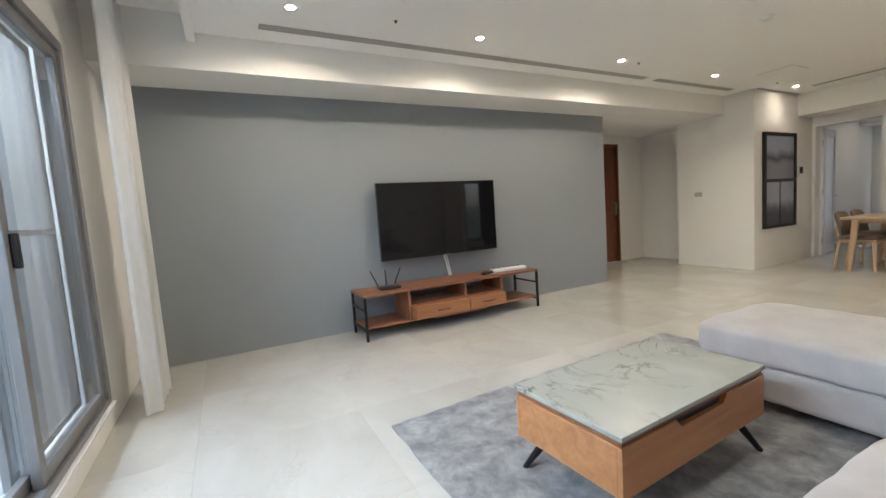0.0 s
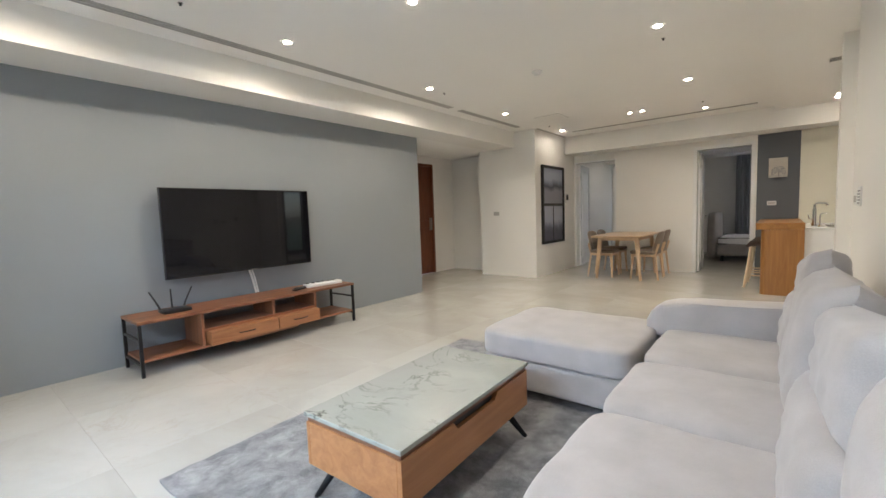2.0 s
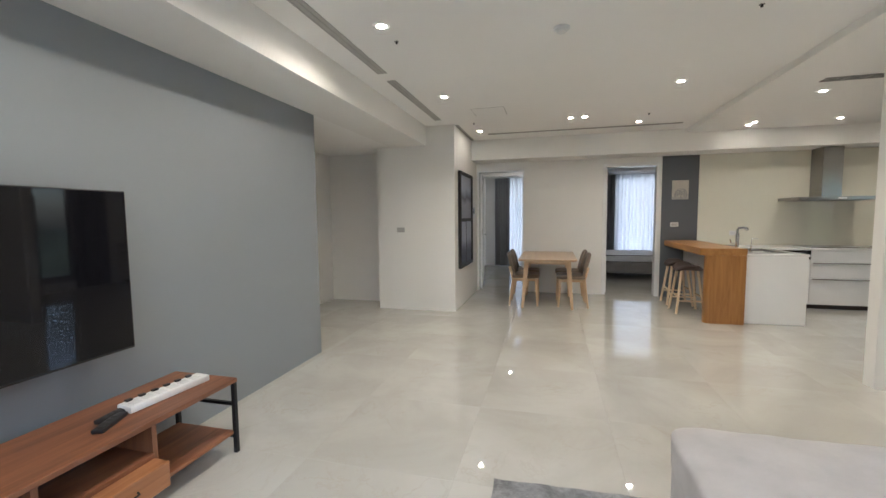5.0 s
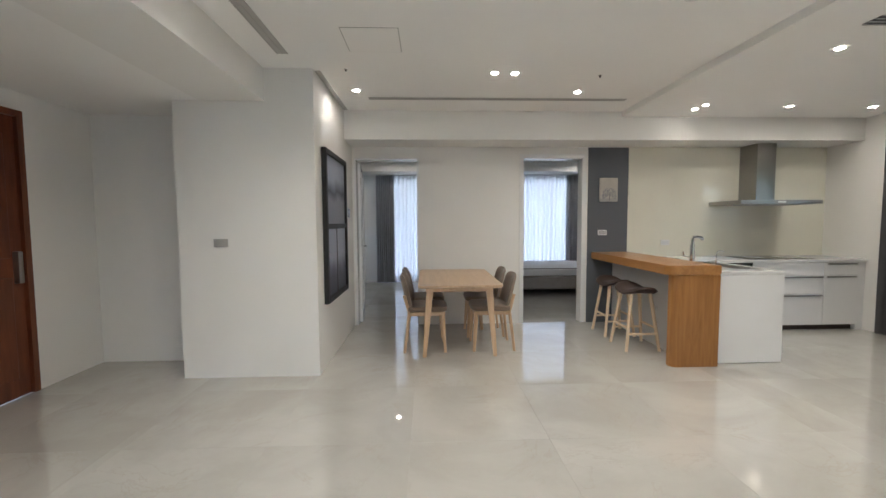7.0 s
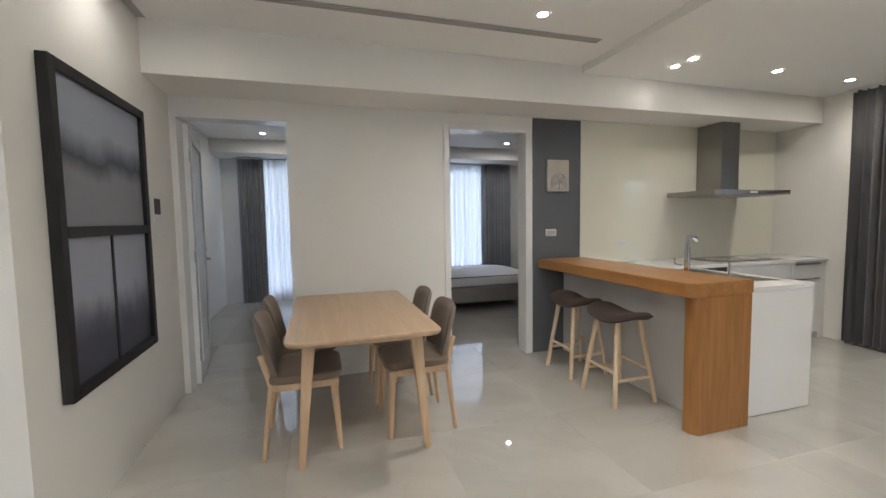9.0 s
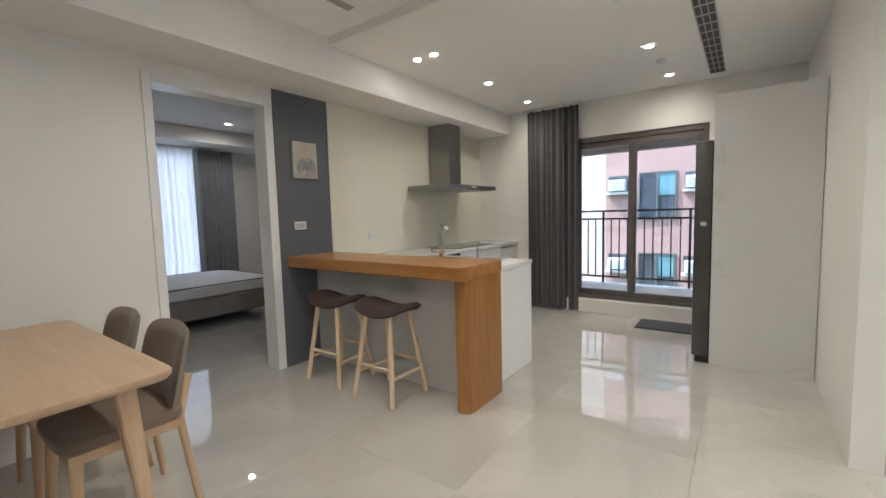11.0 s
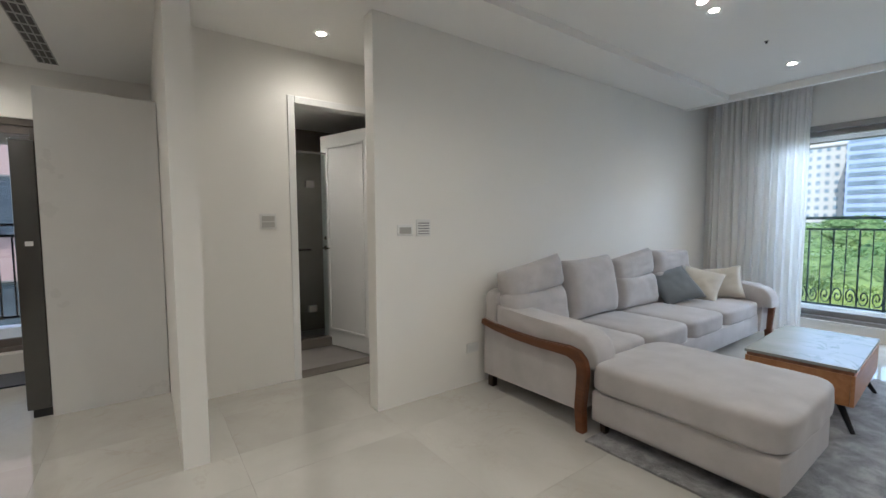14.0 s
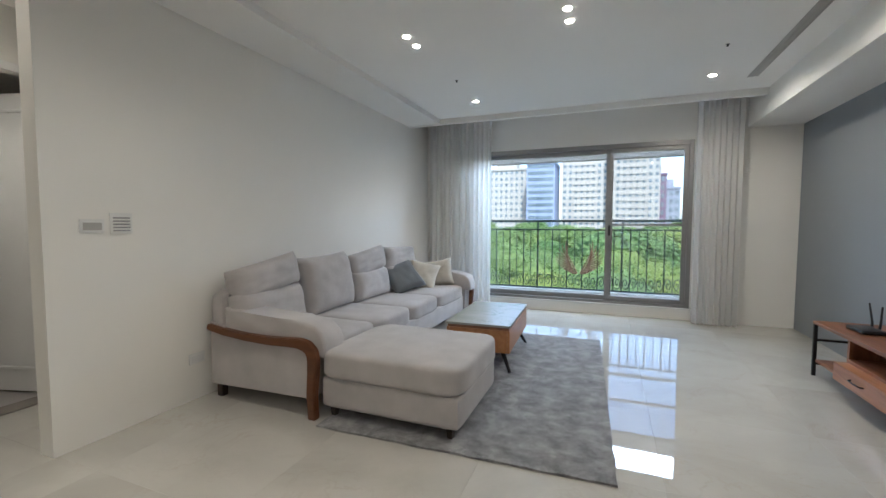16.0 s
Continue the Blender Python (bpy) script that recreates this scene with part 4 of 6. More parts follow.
def rounded_slab(x0, y0, x1, y1, z0, z1, r, edge=0.006):
    """A board lying flat or standing, its south-west corner rounded off with radius r."""
    pts = [(x1, y0), (x1, y1), (x0, y1)] + [(x0 + r - r * math.cos(a), y0 + r - r * math.sin(a)) for a in (radians(d) for d in range(0, 91, 10))]
    bm = bmesh.new()
    lo, hi = [bm.verts.new((x, y, z0)) for x, y in pts], [bm.verts.new((x, y, z1)) for x, y in pts]
    caps = [bm.faces.new(lo[::-1]), bm.faces.new(hi)]
    for k in range(len(pts)):
        bm.faces.new((lo[k - 1], lo[k], hi[k], hi[k - 1]))
    bmesh.ops.bevel(bm, geom=[e for f in caps for e in f.edges], offset=edge, segments=2, affect="EDGES")
    return bm


bpart(bar, "countertop", rounded_slab(0.30, 7.335, 0.80, 9.11, 0.862, 0.95, 0.07), M["oaktop"], smooth=40)
bpart(bar, "end_panel", rounded_slab(0.36, 7.34, 0.798, 7.43, 0.0, 0.861, 0.055, 0.003), M["oak"], smooth=40)
bpart(bar, "front_panel", boxes((0.59, 7.432, 0.0, 0.61, 9.11, 0.861)), M["cabinet"], "pale grey panel under the bar")

island = thing("island_cabinet", (1.1, 8.2, 0), "white kitchen island cabinet with plain side", "cabinet")
bpart(island, "body", boxes((0.802, 7.44, 0.0, 1.45, 9.11, 0.848)), M["white"])
bpart(island, "end_panel", boxes((0.802, 7.415, 0.006, 1.475, 7.438, 0.848), bev=0.002), M["white"])
for k in range(3):
    bpart(island, "door", boxes((1.452, 7.445 + k * 0.36, 0.1, 1.47, 7.80 + k * 0.36, 0.84), bev=0.002), M["white"])

wt = thing("worktop", (2.0, 8.8, 0.848), "thin white quartz worktop around the kitchen", "worktop")
bpart(wt, "slab", boxes((0.802, 7.41, 0.85, 1.02, 9.105, 0.88), (1.38, 7.41, 0.85, 1.485, 8.5, 0.88), (1.02, 7.41, 0.85, 1.38, 7.60, 0.88), (1.02, 8.32, 0.85, 1.38, 9.105, 0.88), (1.38, 8.5, 0.85, 3.495, 9.105, 0.88)), M["quartz"])

sink = thing("sink", (1.2, 8.1, 0.88), "dark steel kitchen sink set into the worktop", "sink")
bpart(sink, "basin", boxes((1.022, 7.602, 0.68, 1.378, 8.318, 0.69), (1.022, 7.602, 0.69, 1.032, 8.318, 0.876), (1.368, 7.602, 0.69, 1.378, 8.318, 0.876), (1.032, 7.602, 0.69, 1.368, 7.612, 0.876), (1.032, 8.308, 0.69, 1.368, 8.318, 0.876)), M["steel"])
bpart(sink, "rim", boxes((1.012, 7.592, 0.881, 1.388, 7.612, 0.884), (1.012, 8.308, 0.881, 1.388, 8.328, 0.884), (1.012, 7.612, 0.881, 1.032, 8.308, 0.884), (1.368, 7.612, 0.881, 1.388, 8.308, 0.884)), M["steel"])
faucet = thing("faucet", (0.91, 7.93, 0.881), "tall chrome kitchen faucet with a side lever", "faucet")
part("body", disc(disc(bmesh.new(), 0, 0, 0, 0.028, 0.03, 16), 0, 0, 0.03, 0.022, 0.2, 16), M["chrome"], faucet, smooth=40)
part("spout", tube(bmesh.new(), [(0, 0, 0.22), (0, 0, 0.285), (0.012, 0.003, 0.305), (0.05, 0.012, 0.31), (0.115, 0.03, 0.3), (0.13, 0.034, 0.275)], 0.015, 10), M["chrome"], faucet, smooth=60)
part("lever", tube(bmesh.new(), [(-0.02, 0.03, 0.09), (-0.05, 0.06, 0.1), (-0.06, 0.065, 0.15)], 0.008, 8), M["chrome"], faucet, smooth=60)
tap = thing("filter_tap", (0.95, 7.62, 0.881), "slim chrome filter tap beside the sink", "tap")
part("base", disc(bmesh.new(), 0, 0, 0, 0.016, 0.02, 14), M["chrome"], tap, smooth=40)
part("spout", tube(bmesh.new(), [(0, 0, 0.02), (0, 0, 0.15), (0.012, 0, 0.172), (0.04, 0, 0.18), (0.075, 0, 0.176)], 0.006, 8), M["chrome"], tap, smooth=60)
part("lever", tube(bmesh.new(), [(0, -0.012, 0.03), (0, -0.035, 0.04)], 0.004, 6), M["chrome"], tap, smooth=60)


def drawer_unit(x0, x1, fronts, label, inset=0.0, pulls=(), panel=None):
    u = thing("drawer_unit", ((x0 + x1) / 2, 8.8, 0), label, "cabinet", "kitchen base units")
    bpart(u, "body", boxes((x0, 8.54, 0.065, x1, 9.1, 0.848)), M["white"])
    bpart(u, "plinth", boxes((x0, 8.58, 0.0, x1, 8.60, 0.065)), M["darkleg"], "dark recessed plinth")
    for k, (z0, z1) in enumerate(fronts):
        d = bpart(u, "drawer_front", boxes((x0 + 0.002, 8.52, z0, x1 - 0.002, 8.539, z1 - 0.004), bev=0.002), M["white"])
        if k in pulls:
            part("handle", local(boxes((x0 + inset, 8.498, z1 - 0.03, x1 - inset, 8.5195, z1 - 0.014), bev=0.003), u), M["steel"], d, "slim steel bar handle")
    if panel:
        bpart(u, "control_panel", boxes((x0 + 0.002, 8.518, panel, x1 - 0.002, 8.539, 0.845), bev=0.002), M["hob"], "dark glossy control panel")


drawer_unit(1.487, 2.06, ((0.07, 0.715),), "white built-in dishwasher front with a dark control panel", panel=0.717)
drawer_unit(2.062, 2.965, ((0.07, 0.455), (0.455, 0.685), (0.685, 0.845)), "white kitchen drawer unit with long steel pulls", 0.02, (0, 1))
drawer_unit(2.967, 3.40, ((0.07, 0.685), (0.685, 0.845)), "narrow white kitchen unit with short steel handles", 0.035, (0, 1))
bpart(wt, "end_filler", boxes((3.402, 8.53, 0.0, 3.495, 9.1, 0.848)), M["white"], "plain white filler panel")
hob = thing("induction_hob", (2.5, 8.8, 0.881), "black glass induction hob in the worktop", "hob")
part("glass_plate", boxes((-0.41, -0.2, 0, 0.41, 0.24, 0.006), bev=0.002), M["hob"], hob)
for dx in (-0.2, 0.2):
    part("ring_mark", disc(bmesh.new(), dx, 0.03, 0.0062, 0.12, 0.0004, 32), M["slot"], hob)

hood = thing("range_hood", (2.395, 8.82, 1.56), "brushed steel T-shaped range hood on the wall", "range hood")
part("canopy", boxes((-0.515, -0.29, 0.0, 0.515, 0.28, 0.045), bev=0.004), M["steel"], hood)
part("filter", boxes((-0.45, -0.25, -0.006, 0.45, 0.22, -0.001)), M["slot"], hood)
part("chimney", boxes((-0.11, -0.02, 0.046, 0.135, 0.28, 0.772), bev=0.003), M["steel"], hood)
part("control_panel", boxes((-0.05, -0.293, 0.012, 0.05, -0.2905, 0.034)), M["whiteplastic"], hood, "pale control strip")

structure("backsplash", boxes((0.782, YBED - 0.012, 0.881, XKIT, YBED, 2.333)), M["splash"], "glossy cream glass kitchen backsplash", "backsplash")

# tall unit with the fridge
tall = thing("tall_cabinet", (2.6, 5.86, 0), "tall matt pale-grey cabinet housing the fridge", "cabinet")
bpart(tall, "side_panel", boxes((2.15, 5.535, 0.0, 2.17, 6.18, 2.14), bev=0.001), M["cabinet"])
bpart(tall, "far_panel", boxes((2.98, 5.535, 0.0, 3.0, 6.18, 2.14)), M["cabinet"])
bpart(tall, "top_box", boxes((2.172, 5.535, 1.86, 2.978, 6.16, 2.14)), M["cabinet"])
bpart(tall, "back_panel", boxes((2.172, 5.535, 0.0, 2.978, 5.55, 1.858)), M["cabinet"])
bpart(tall, "door", boxes((2.174, 6.161, 1.865, 2.976, 6.18, 2.135), bev=0.002), M["cabinet"])
fridge = thing("fridge", (2.57, 5.9, 0), "tall graphite fridge standing in the cabinet niche", "fridge")
bpart(fridge, "body", boxes((2.19, 5.57, 0.03, 2.96, 6.185, 1.80), bev=0.006), M["fridge"])
for x0, x1 in ((2.165, 2.572), (2.578, 2.97)):
    d = bpart(fridge, "door", boxes((x0, 6.187, 0.06, x1, 6.305, 1.80), bev=0.008), M["fridge"], "", 40)
    hx_ = x1 - 0.03 if x0 < 2.3 else x0 + 0.03
    part("handle", local(boxes((hx_ - 0.012, 6.306, 0.9, hx_ + 0.012, 6.33, 1.3), bev=0.004), fridge), M["steel"], d)
# pale patch drawn as the small glint on the fridge door edge
bpart(fridge, "glint_patch", boxes((2.163, 6.22, 1.13, 2.166, 6.26, 1.16)), M["whiteplastic"], "small pale patch painted as a glint")
bpart(fridge, "foot_grille", boxes((2.19, 6.16, 0.0, 2.96, 6.28, 0.055)), M["blackplastic"])

# kitchen balcony door
kw = thing("window_2", (XKIT + 0.08, 0, 0), "bronze aluminium sliding balcony door of the kitchen", "window", kind="structure")
kf = bmesh.new()
for b in ((-0.06, KW0, 0.17, 0.06, KW0 + 0.05, 2.17), (-0.06, KW1 - 0.05, 0.17, 0.06, KW1, 2.17), (-0.06, KW0 + 0.05, 2.11, 0.06, KW1 - 0.05, 2.17), (-0.06, KW0 + 0.05, 0.17, 0.06, KW1 - 0.05, 0.21)):
    box(kf, *b, bev=0.003)
part("window_frame", kf, M["bronze"], kw)
for y0, y1, dx in ((KW0 + 0.05, 7.10, -0.024), (7.02, KW1 - 0.05, 0.024)):
    s = bmesh.new()
    for b in ((dx - 0.02, y0, 0.211, dx + 0.02, y0 + 0.06, 2.109), (dx - 0.02, y1 - 0.06, 0.211, dx + 0.02, y1, 2.109), (dx - 0.02, y0 + 0.06, 2.04, dx + 0.02, y1 - 0.06, 2.109), (dx - 0.02, y0 + 0.06, 0.211, dx + 0.02, y1 - 0.06, 0.28)):
        box(s, *b, bev=0.003)
    so = part("sash", s, M["bronze"], kw)
    pn = part("pane", boxes((dx - 0.003, y0 + 0.06, 0.28, dx + 0.003, y1 - 0.06, 2.04)), M["glass"], so)
    pn.visible_shadow = False
structure("kitchen_kerb", boxes((XKIT - 0.05, KW0 - 0.05, 0.0, XKIT - 0.001, KW1 + 0.1, 0.165), bev=0.004), M["paint"], "low white kerb under the kitchen balcony door", "sill")
curtain("dark_curtain", 7.66, 8.32, 0.0, 0.02, 2.575, M["greycurtain"], 9, "charcoal grey floor-length curtain beside the balcony door", 0.045, 8, 90, (XKIT - 0.08, 0))
mat_ob = single("doormat", boxes((-0.2, -0.36, 0.001, 0.2, 0.36, 0.014), bev=0.004), M["mat"], "dark navy ribbed doormat by the balcony door", "doormat", at=(3.2, 6.55, 0))


# ---- bar stools ----
def bar_stool(x, y, turn, label):
    t = thing("bar_stool", (x, y, 0), label, "stool", "bar stools at the counter", turn=turn)
    s = bmesh.new()
    n = 18
    lo, hi = [], []
    for sd, store in ((0, lo), (1, hi)):
        for i in range(n + 1):
            row = []
            for j in range(n + 1):
                u, v = 2 * i / n - 1, 2 * j / n - 1
                q = max(abs(u), abs(v))
                r = (abs(u) ** 3.2 + abs(v) ** 3.2) ** (1 / 3.2)
                k = q / r if r else 1
                a, b = u * k * 0.25, v * k * 0.165
                dip = 0.055 * (u * k) ** 2 - 0.018 * (v * k) ** 2
                th = 0.036 * (1 - q ** 8) ** 0.5
                row.append(s.verts.new((a, b, 0.612 + dip + (th if sd else -th * 0.6))))
            store.append(row)
    for g, fl in ((lo, True), (hi, False)):
        for i in range(n):
            for j in range(n):
                f = (g[i][j], g[i + 1][j], g[i + 1][j + 1], g[i][j + 1])
                s.faces.new(f[::-1] if fl else f)
    bmesh.ops.remove_doubles(s, verts=s.verts, dist=0.0008)
    part("seat", s, M["stoolseat"], t, "dark brown saddle-shaped seat", 60)
    for sx in (-1, 1):
        for sy in (-1, 1):
            a, b = Vector((sx * 0.11, sy * 0.10, 0.605)), Vector((sx * 0.185, sy * 0.175, 0.0))
            part("leg", tube(bmesh.new(), [a, b], 0.02, 10, 0.016), M["stoolwood"], t, smooth=50)
    for sx, sy, ex, ey, z in ((-1, -1, 1, -1, 0.24), (-1, 1, 1, 1, 0.24), (-1, -1, -1, 1, 0.18), (1, -1, 1, 1, 0.18)):
        k = 1 - z / 0.605
        fx, fy = 0.11 + 0.075 * k, 0.10 + 0.075 * k
        part("footrest", tube(bmesh.new(), [(sx * fx, sy * fy, z), (ex * fx, ey * fy, z)], 0.012, 8), M["stoolwood"], t, smooth=50)
    return t


bar_stool(0.34, 8.0, 90, "bar stool with dark brown saddle seat and pale wooden legs")
bar_stool(0.36, 8.56, 90, "bar stool with dark brown seat near the slate wall")


# ---- dining table and chairs ----
dt = thing("dining_table", (-1.575, 8.28, 0), "pale wooden dining table with tapered legs", "dining table")
top = bmesh.new()
hw, hl = 0.415, 0.70
ring = []
for sx, sy in ((1, 1), (-1, 1), (-1, -1), (1, -1)):
    for k in range(7):
        a = {(1, 1): 0, (-1, 1): 90, (-1, -1): 180, (1, -1): 270}[(sx, sy)] + k * 15
        ring.append((sx * (hw - 0.07) + 0.07 * math.cos(radians(a)), sy * (hl - 0.07) + 0.07 * math.sin(radians(a))))
lv = [[top.verts.new((x * f, y * f, z)) for x, y in ring] for z, f in ((0.722, 0.985), (0.735, 1.0), (0.748, 1.0), (0.752, 0.994))]
for a, b in zip(lv, lv[1:]):
    for k in range(len(ring)):
        top.faces.new((a[k - 1], a[k], b[k], b[k - 1]))
top.faces.new(lv[0][::-1])
top.faces.new(lv[-1])
part("tabletop", top, M["beechtop"], dt, smooth=30)
part("apron", boxes((-hw + 0.12, -hl + 0.17, 0.665, hw - 0.12, -hl + 0.19, 0.721), (-hw + 0.12, hl - 0.19, 0.665, hw - 0.12, hl - 0.17, 0.721), (-hw + 0.10, -hl + 0.19, 0.665, -hw + 0.12, hl - 0.19, 0.721), (hw - 0.12, -hl + 0.19, 0.665, hw - 0.10, hl - 0.19, 0.721)), M["beech"], dt)
for sx in (-1, 1):
    for sy in (-1, 1):
        lg = bmesh.new()
        a = [(sx * (hw - 0.155 + dx), sy * (hl - 0.22 + dy), 0.721) for dx, dy in ((0, 0), (0.07, 0), (0.07, 0.07), (0, 0.07))]
        b = [(sx * (hw - 0.075 + dx), sy * (hl - 0.20 + dy), 0.0) for dx, dy in ((0, 0), (0.036, 0), (0.036, 0.036), (0, 0.036))]
        va, vb = [lg.verts.new(p) for p in a], [lg.verts.new(p) for p in b]
        for k in range(4):
            lg.faces.new((va[k - 1], va[k], vb[k], vb[k - 1]))
        lg.faces.new(va)
        lg.faces.new(vb[::-1])
        bmesh.ops.bevel(lg, geom=lg.edges[:], offset=0.006, segments=2, affect="EDGES")
        part("leg", lg, M["beech"], dt, smooth=30)


def dining_chair(x, y, turn):
    """Faces its own +x."""
    t = thing("dining_chair", (x, y, 0), "pale wooden dining chair with brown upholstered seat and back", "chair", "chairs round the dining table", turn=turn)
    part("seat", soft_box(0, 0, 0.455, 0.43, 0.44, 0.06, 6, 9, 0.12), M["chair"], t, smooth=60)
    b = bmesh.new()
    n = 14
    sheets = []
    for sd in (-1, 1):
        g = []
        for i in range(n + 1):
            row = []
            for j in range(n + 1):
                u, v = 2 * i / n - 1, j / n
                q = max(abs(u), abs(2 * v - 1))
                r = (abs(u) ** 5 + abs(2 * v - 1) ** 5) ** 0.2
                k = q / r if r else 1
                yy, zz = u * k * 0.215, 0.62 + (2 * v - 1) * k * 0.19
                bow = 0.05 * (u * k) ** 2
                lean = -(zz - 0.43) * 0.24
                th = 0.022 * (1 - q ** 10) ** 0.5
                row.append(b.verts.new((-0.185 + lean + bow + sd * th, yy, zz)))
            g.append(row)
        for i in range(n):
            for j in range(n):
                f = (g[i][j], g[i + 1][j], g[i + 1][j + 1], g[i][j + 1])
                b.faces.new(f if sd > 0 else f[::-1])
    bmesh.ops.remove_doubles(b, verts=b.verts, dist=0.0008)
    part("backrest", b, M["chair"], t, smooth=60)
    part("seat_frame", boxes((-0.19, -0.195, 0.385, 0.19, 0.195, 0.425), bev=0.004), M["beech"], t)
    for sy in (-1, 1):
        part("front_leg", tube(bmesh.new(), [(0.165, sy * 0.175, 0.40), (0.19, sy * 0.2, 0.0)], 0.024, 8, 0.015), M["beech"], t, smooth=50)
        part("rear_leg", tube(bmesh.new(), [(-0.235, sy * 0.16, 0.60), (-0.185, sy * 0.18, 0.42), (-0.235, sy * 0.2, 0.0)], 0.02, 8, 0.015), M["beech"], t, smooth=50)
    return t


dining_chair(-1.222, 8.12, 180)
dining_chair(-1.235, 8.66, 180)
dining_chair(-1.905, 8.11, 0)
dining_chair(-1.915, 8.66, 0)

# ---- pictures, plates and doors ----
pic = thing("framed_picture", (-2.845, 8.01, 1.325), "tall black-framed pair of misty landscape prints", "picture")
PW, PH = 0.485, 0.728
pf = bmesh.new()
for b in ((-0.014, -PW, -PH, 0.03, -PW + 0.05, PH), (-0.014, PW - 0.05, -PH, 0.03, PW, PH), (-0.014, -PW + 0.05, PH - 0.05, 0.03, PW - 0.05, PH), (-0.014, -PW + 0.05, -PH, 0.03, PW - 0.05, -PH + 0.05), (-0.014, -PW + 0.05, -0.025, 0.03, PW - 0.05, 0.025)):
    box(pf, *b, bev=0.003)
part("frame", pf, M["frame"], pic)
u_ = part("upper_print", boxes((0, -PW + 0.05, -0.345, 0.008, PW - 0.05, 0.345)), M["art_top"], pic, "misty lake print")
u_.location = (0, 0, 0.37)
for y0, y1 in ((-PW + 0.05, -0.012), (0.012, PW - 0.05)):
    l_ = part("lower_print", boxes((0, y0, -0.345, 0.008, y1, 0.345)), M["art_low"], pic, "misty forest print")
    l_.location = (0, 0, -0.37)
part("divider", boxes((-0.01, -0.012, -PH + 0.05, 0.012, 0.012, -0.025)), M["frame"], pic)
inter = thing("intercom", (-2.858, 8.68, 1.45), "small dark wall intercom panel beside the picture", "intercom")
part("body", boxes((0, -0.07, -0.09, 0.025, 0.07, 0.09), bev=0.006), M["whiteplastic"], inter)
part("display", boxes((0.0251, -0.055, -0.03, 0.027, 0.055, 0.075)), M["screen"], inter)

canvas = thing("canvas_picture", (0.51, YBED - 0.01, 1.775), "small canvas print of a bare grey tree", "picture")
part("canvas", boxes((-0.12, -0.025, -0.155, 0.12, 0.0, 0.155), bev=0.003), M["cushion_cream"], canvas)
part("print_ground", boxes((-0.12, -0.0262, -0.155, 0.12, -0.0255, -0.115)), M["slot"], canvas)
tree_bm = bmesh.new()
rt = random.Random(4)
for k in range(420):
    a, r = rt.uniform(-0.5, math.pi + 0.5), 0.1 * math.sqrt(rt.uniform(0.01, 1))
    x, z = 0.005 + r * math.cos(a) * 0.95, -0.075 + r * math.sin(a)
    box(tree_bm, x - 0.0038, -0.0268, z - 0.003, x + 0.0038, -0.0264, z + 0.003)
part("print_crown", tree_bm, M["sidewall"], canvas)
part("print_trunk", boxes((0.004, -0.0268, -0.14, 0.014, -0.0264, -0.04)), M["alu"], canvas)


def plate(name, at, facing, w, h, label, category, keys=1, m="whiteplastic", grid=None):
    """A wall plate; its own +y looks into the room, turned by facing degrees."""
    t = thing(name, at, label, category, turn=facing)
    part("cover", boxes((-w / 2, 0, -h / 2, w / 2, 0.009, h / 2), bev=0.003), M[m], t)
    for k in range(keys):
        z0, z1 = -h / 2 + 0.014 + k * (h - 0.028) / keys, -h / 2 + 0.01 + (k + 1) * (h - 0.028) / keys
        if grid:
            z1 -= 0.006
        part("rocker", boxes((-w / 2 + 0.014, 0.0091, z0, w / 2 - 0.014, 0.012, z1), bev=0.001), M["sidewall"] if grid else M["cabinet"] if category == "socket" else M["slot"], t)
    return t


plate("switch_plate", (0.93, 4.2, 1.215), 90, 0.12, 0.075, "white horizontal light switch plate on the sofa wall", "switch")
plate("thermostat", (0.93, 4.05, 1.23), 90, 0.12, 0.12, "white wall thermostat panel with rows of buttons", "thermostat", 5, grid=True)
plate("switch_plate", (1.84, 4.87, 1.28), 90, 0.12, 0.12, "white double light switch beside the bathroom door", "switch", 2)
plate("wall_socket", (0.93, 3.60, 0.29), 90, 0.12, 0.075, "white wall socket low on the sofa wall", "socket")
plate("switch_plate", (0.44, YBED - 0.008, 1.21), 180, 0.12, 0.07, "white switch plate on the slate wall", "switch", 3)
plate("wall_socket", (1.3, YBED - 0.012, 1.07), 180, 0.12, 0.075, "white wall socket on the cream backsplash", "socket")
plate("switch_plate", (-3.68, 7.31, 1.19), 180, 0.12, 0.07, "small grey switch plate on the white column", "switch", 3, "slot")


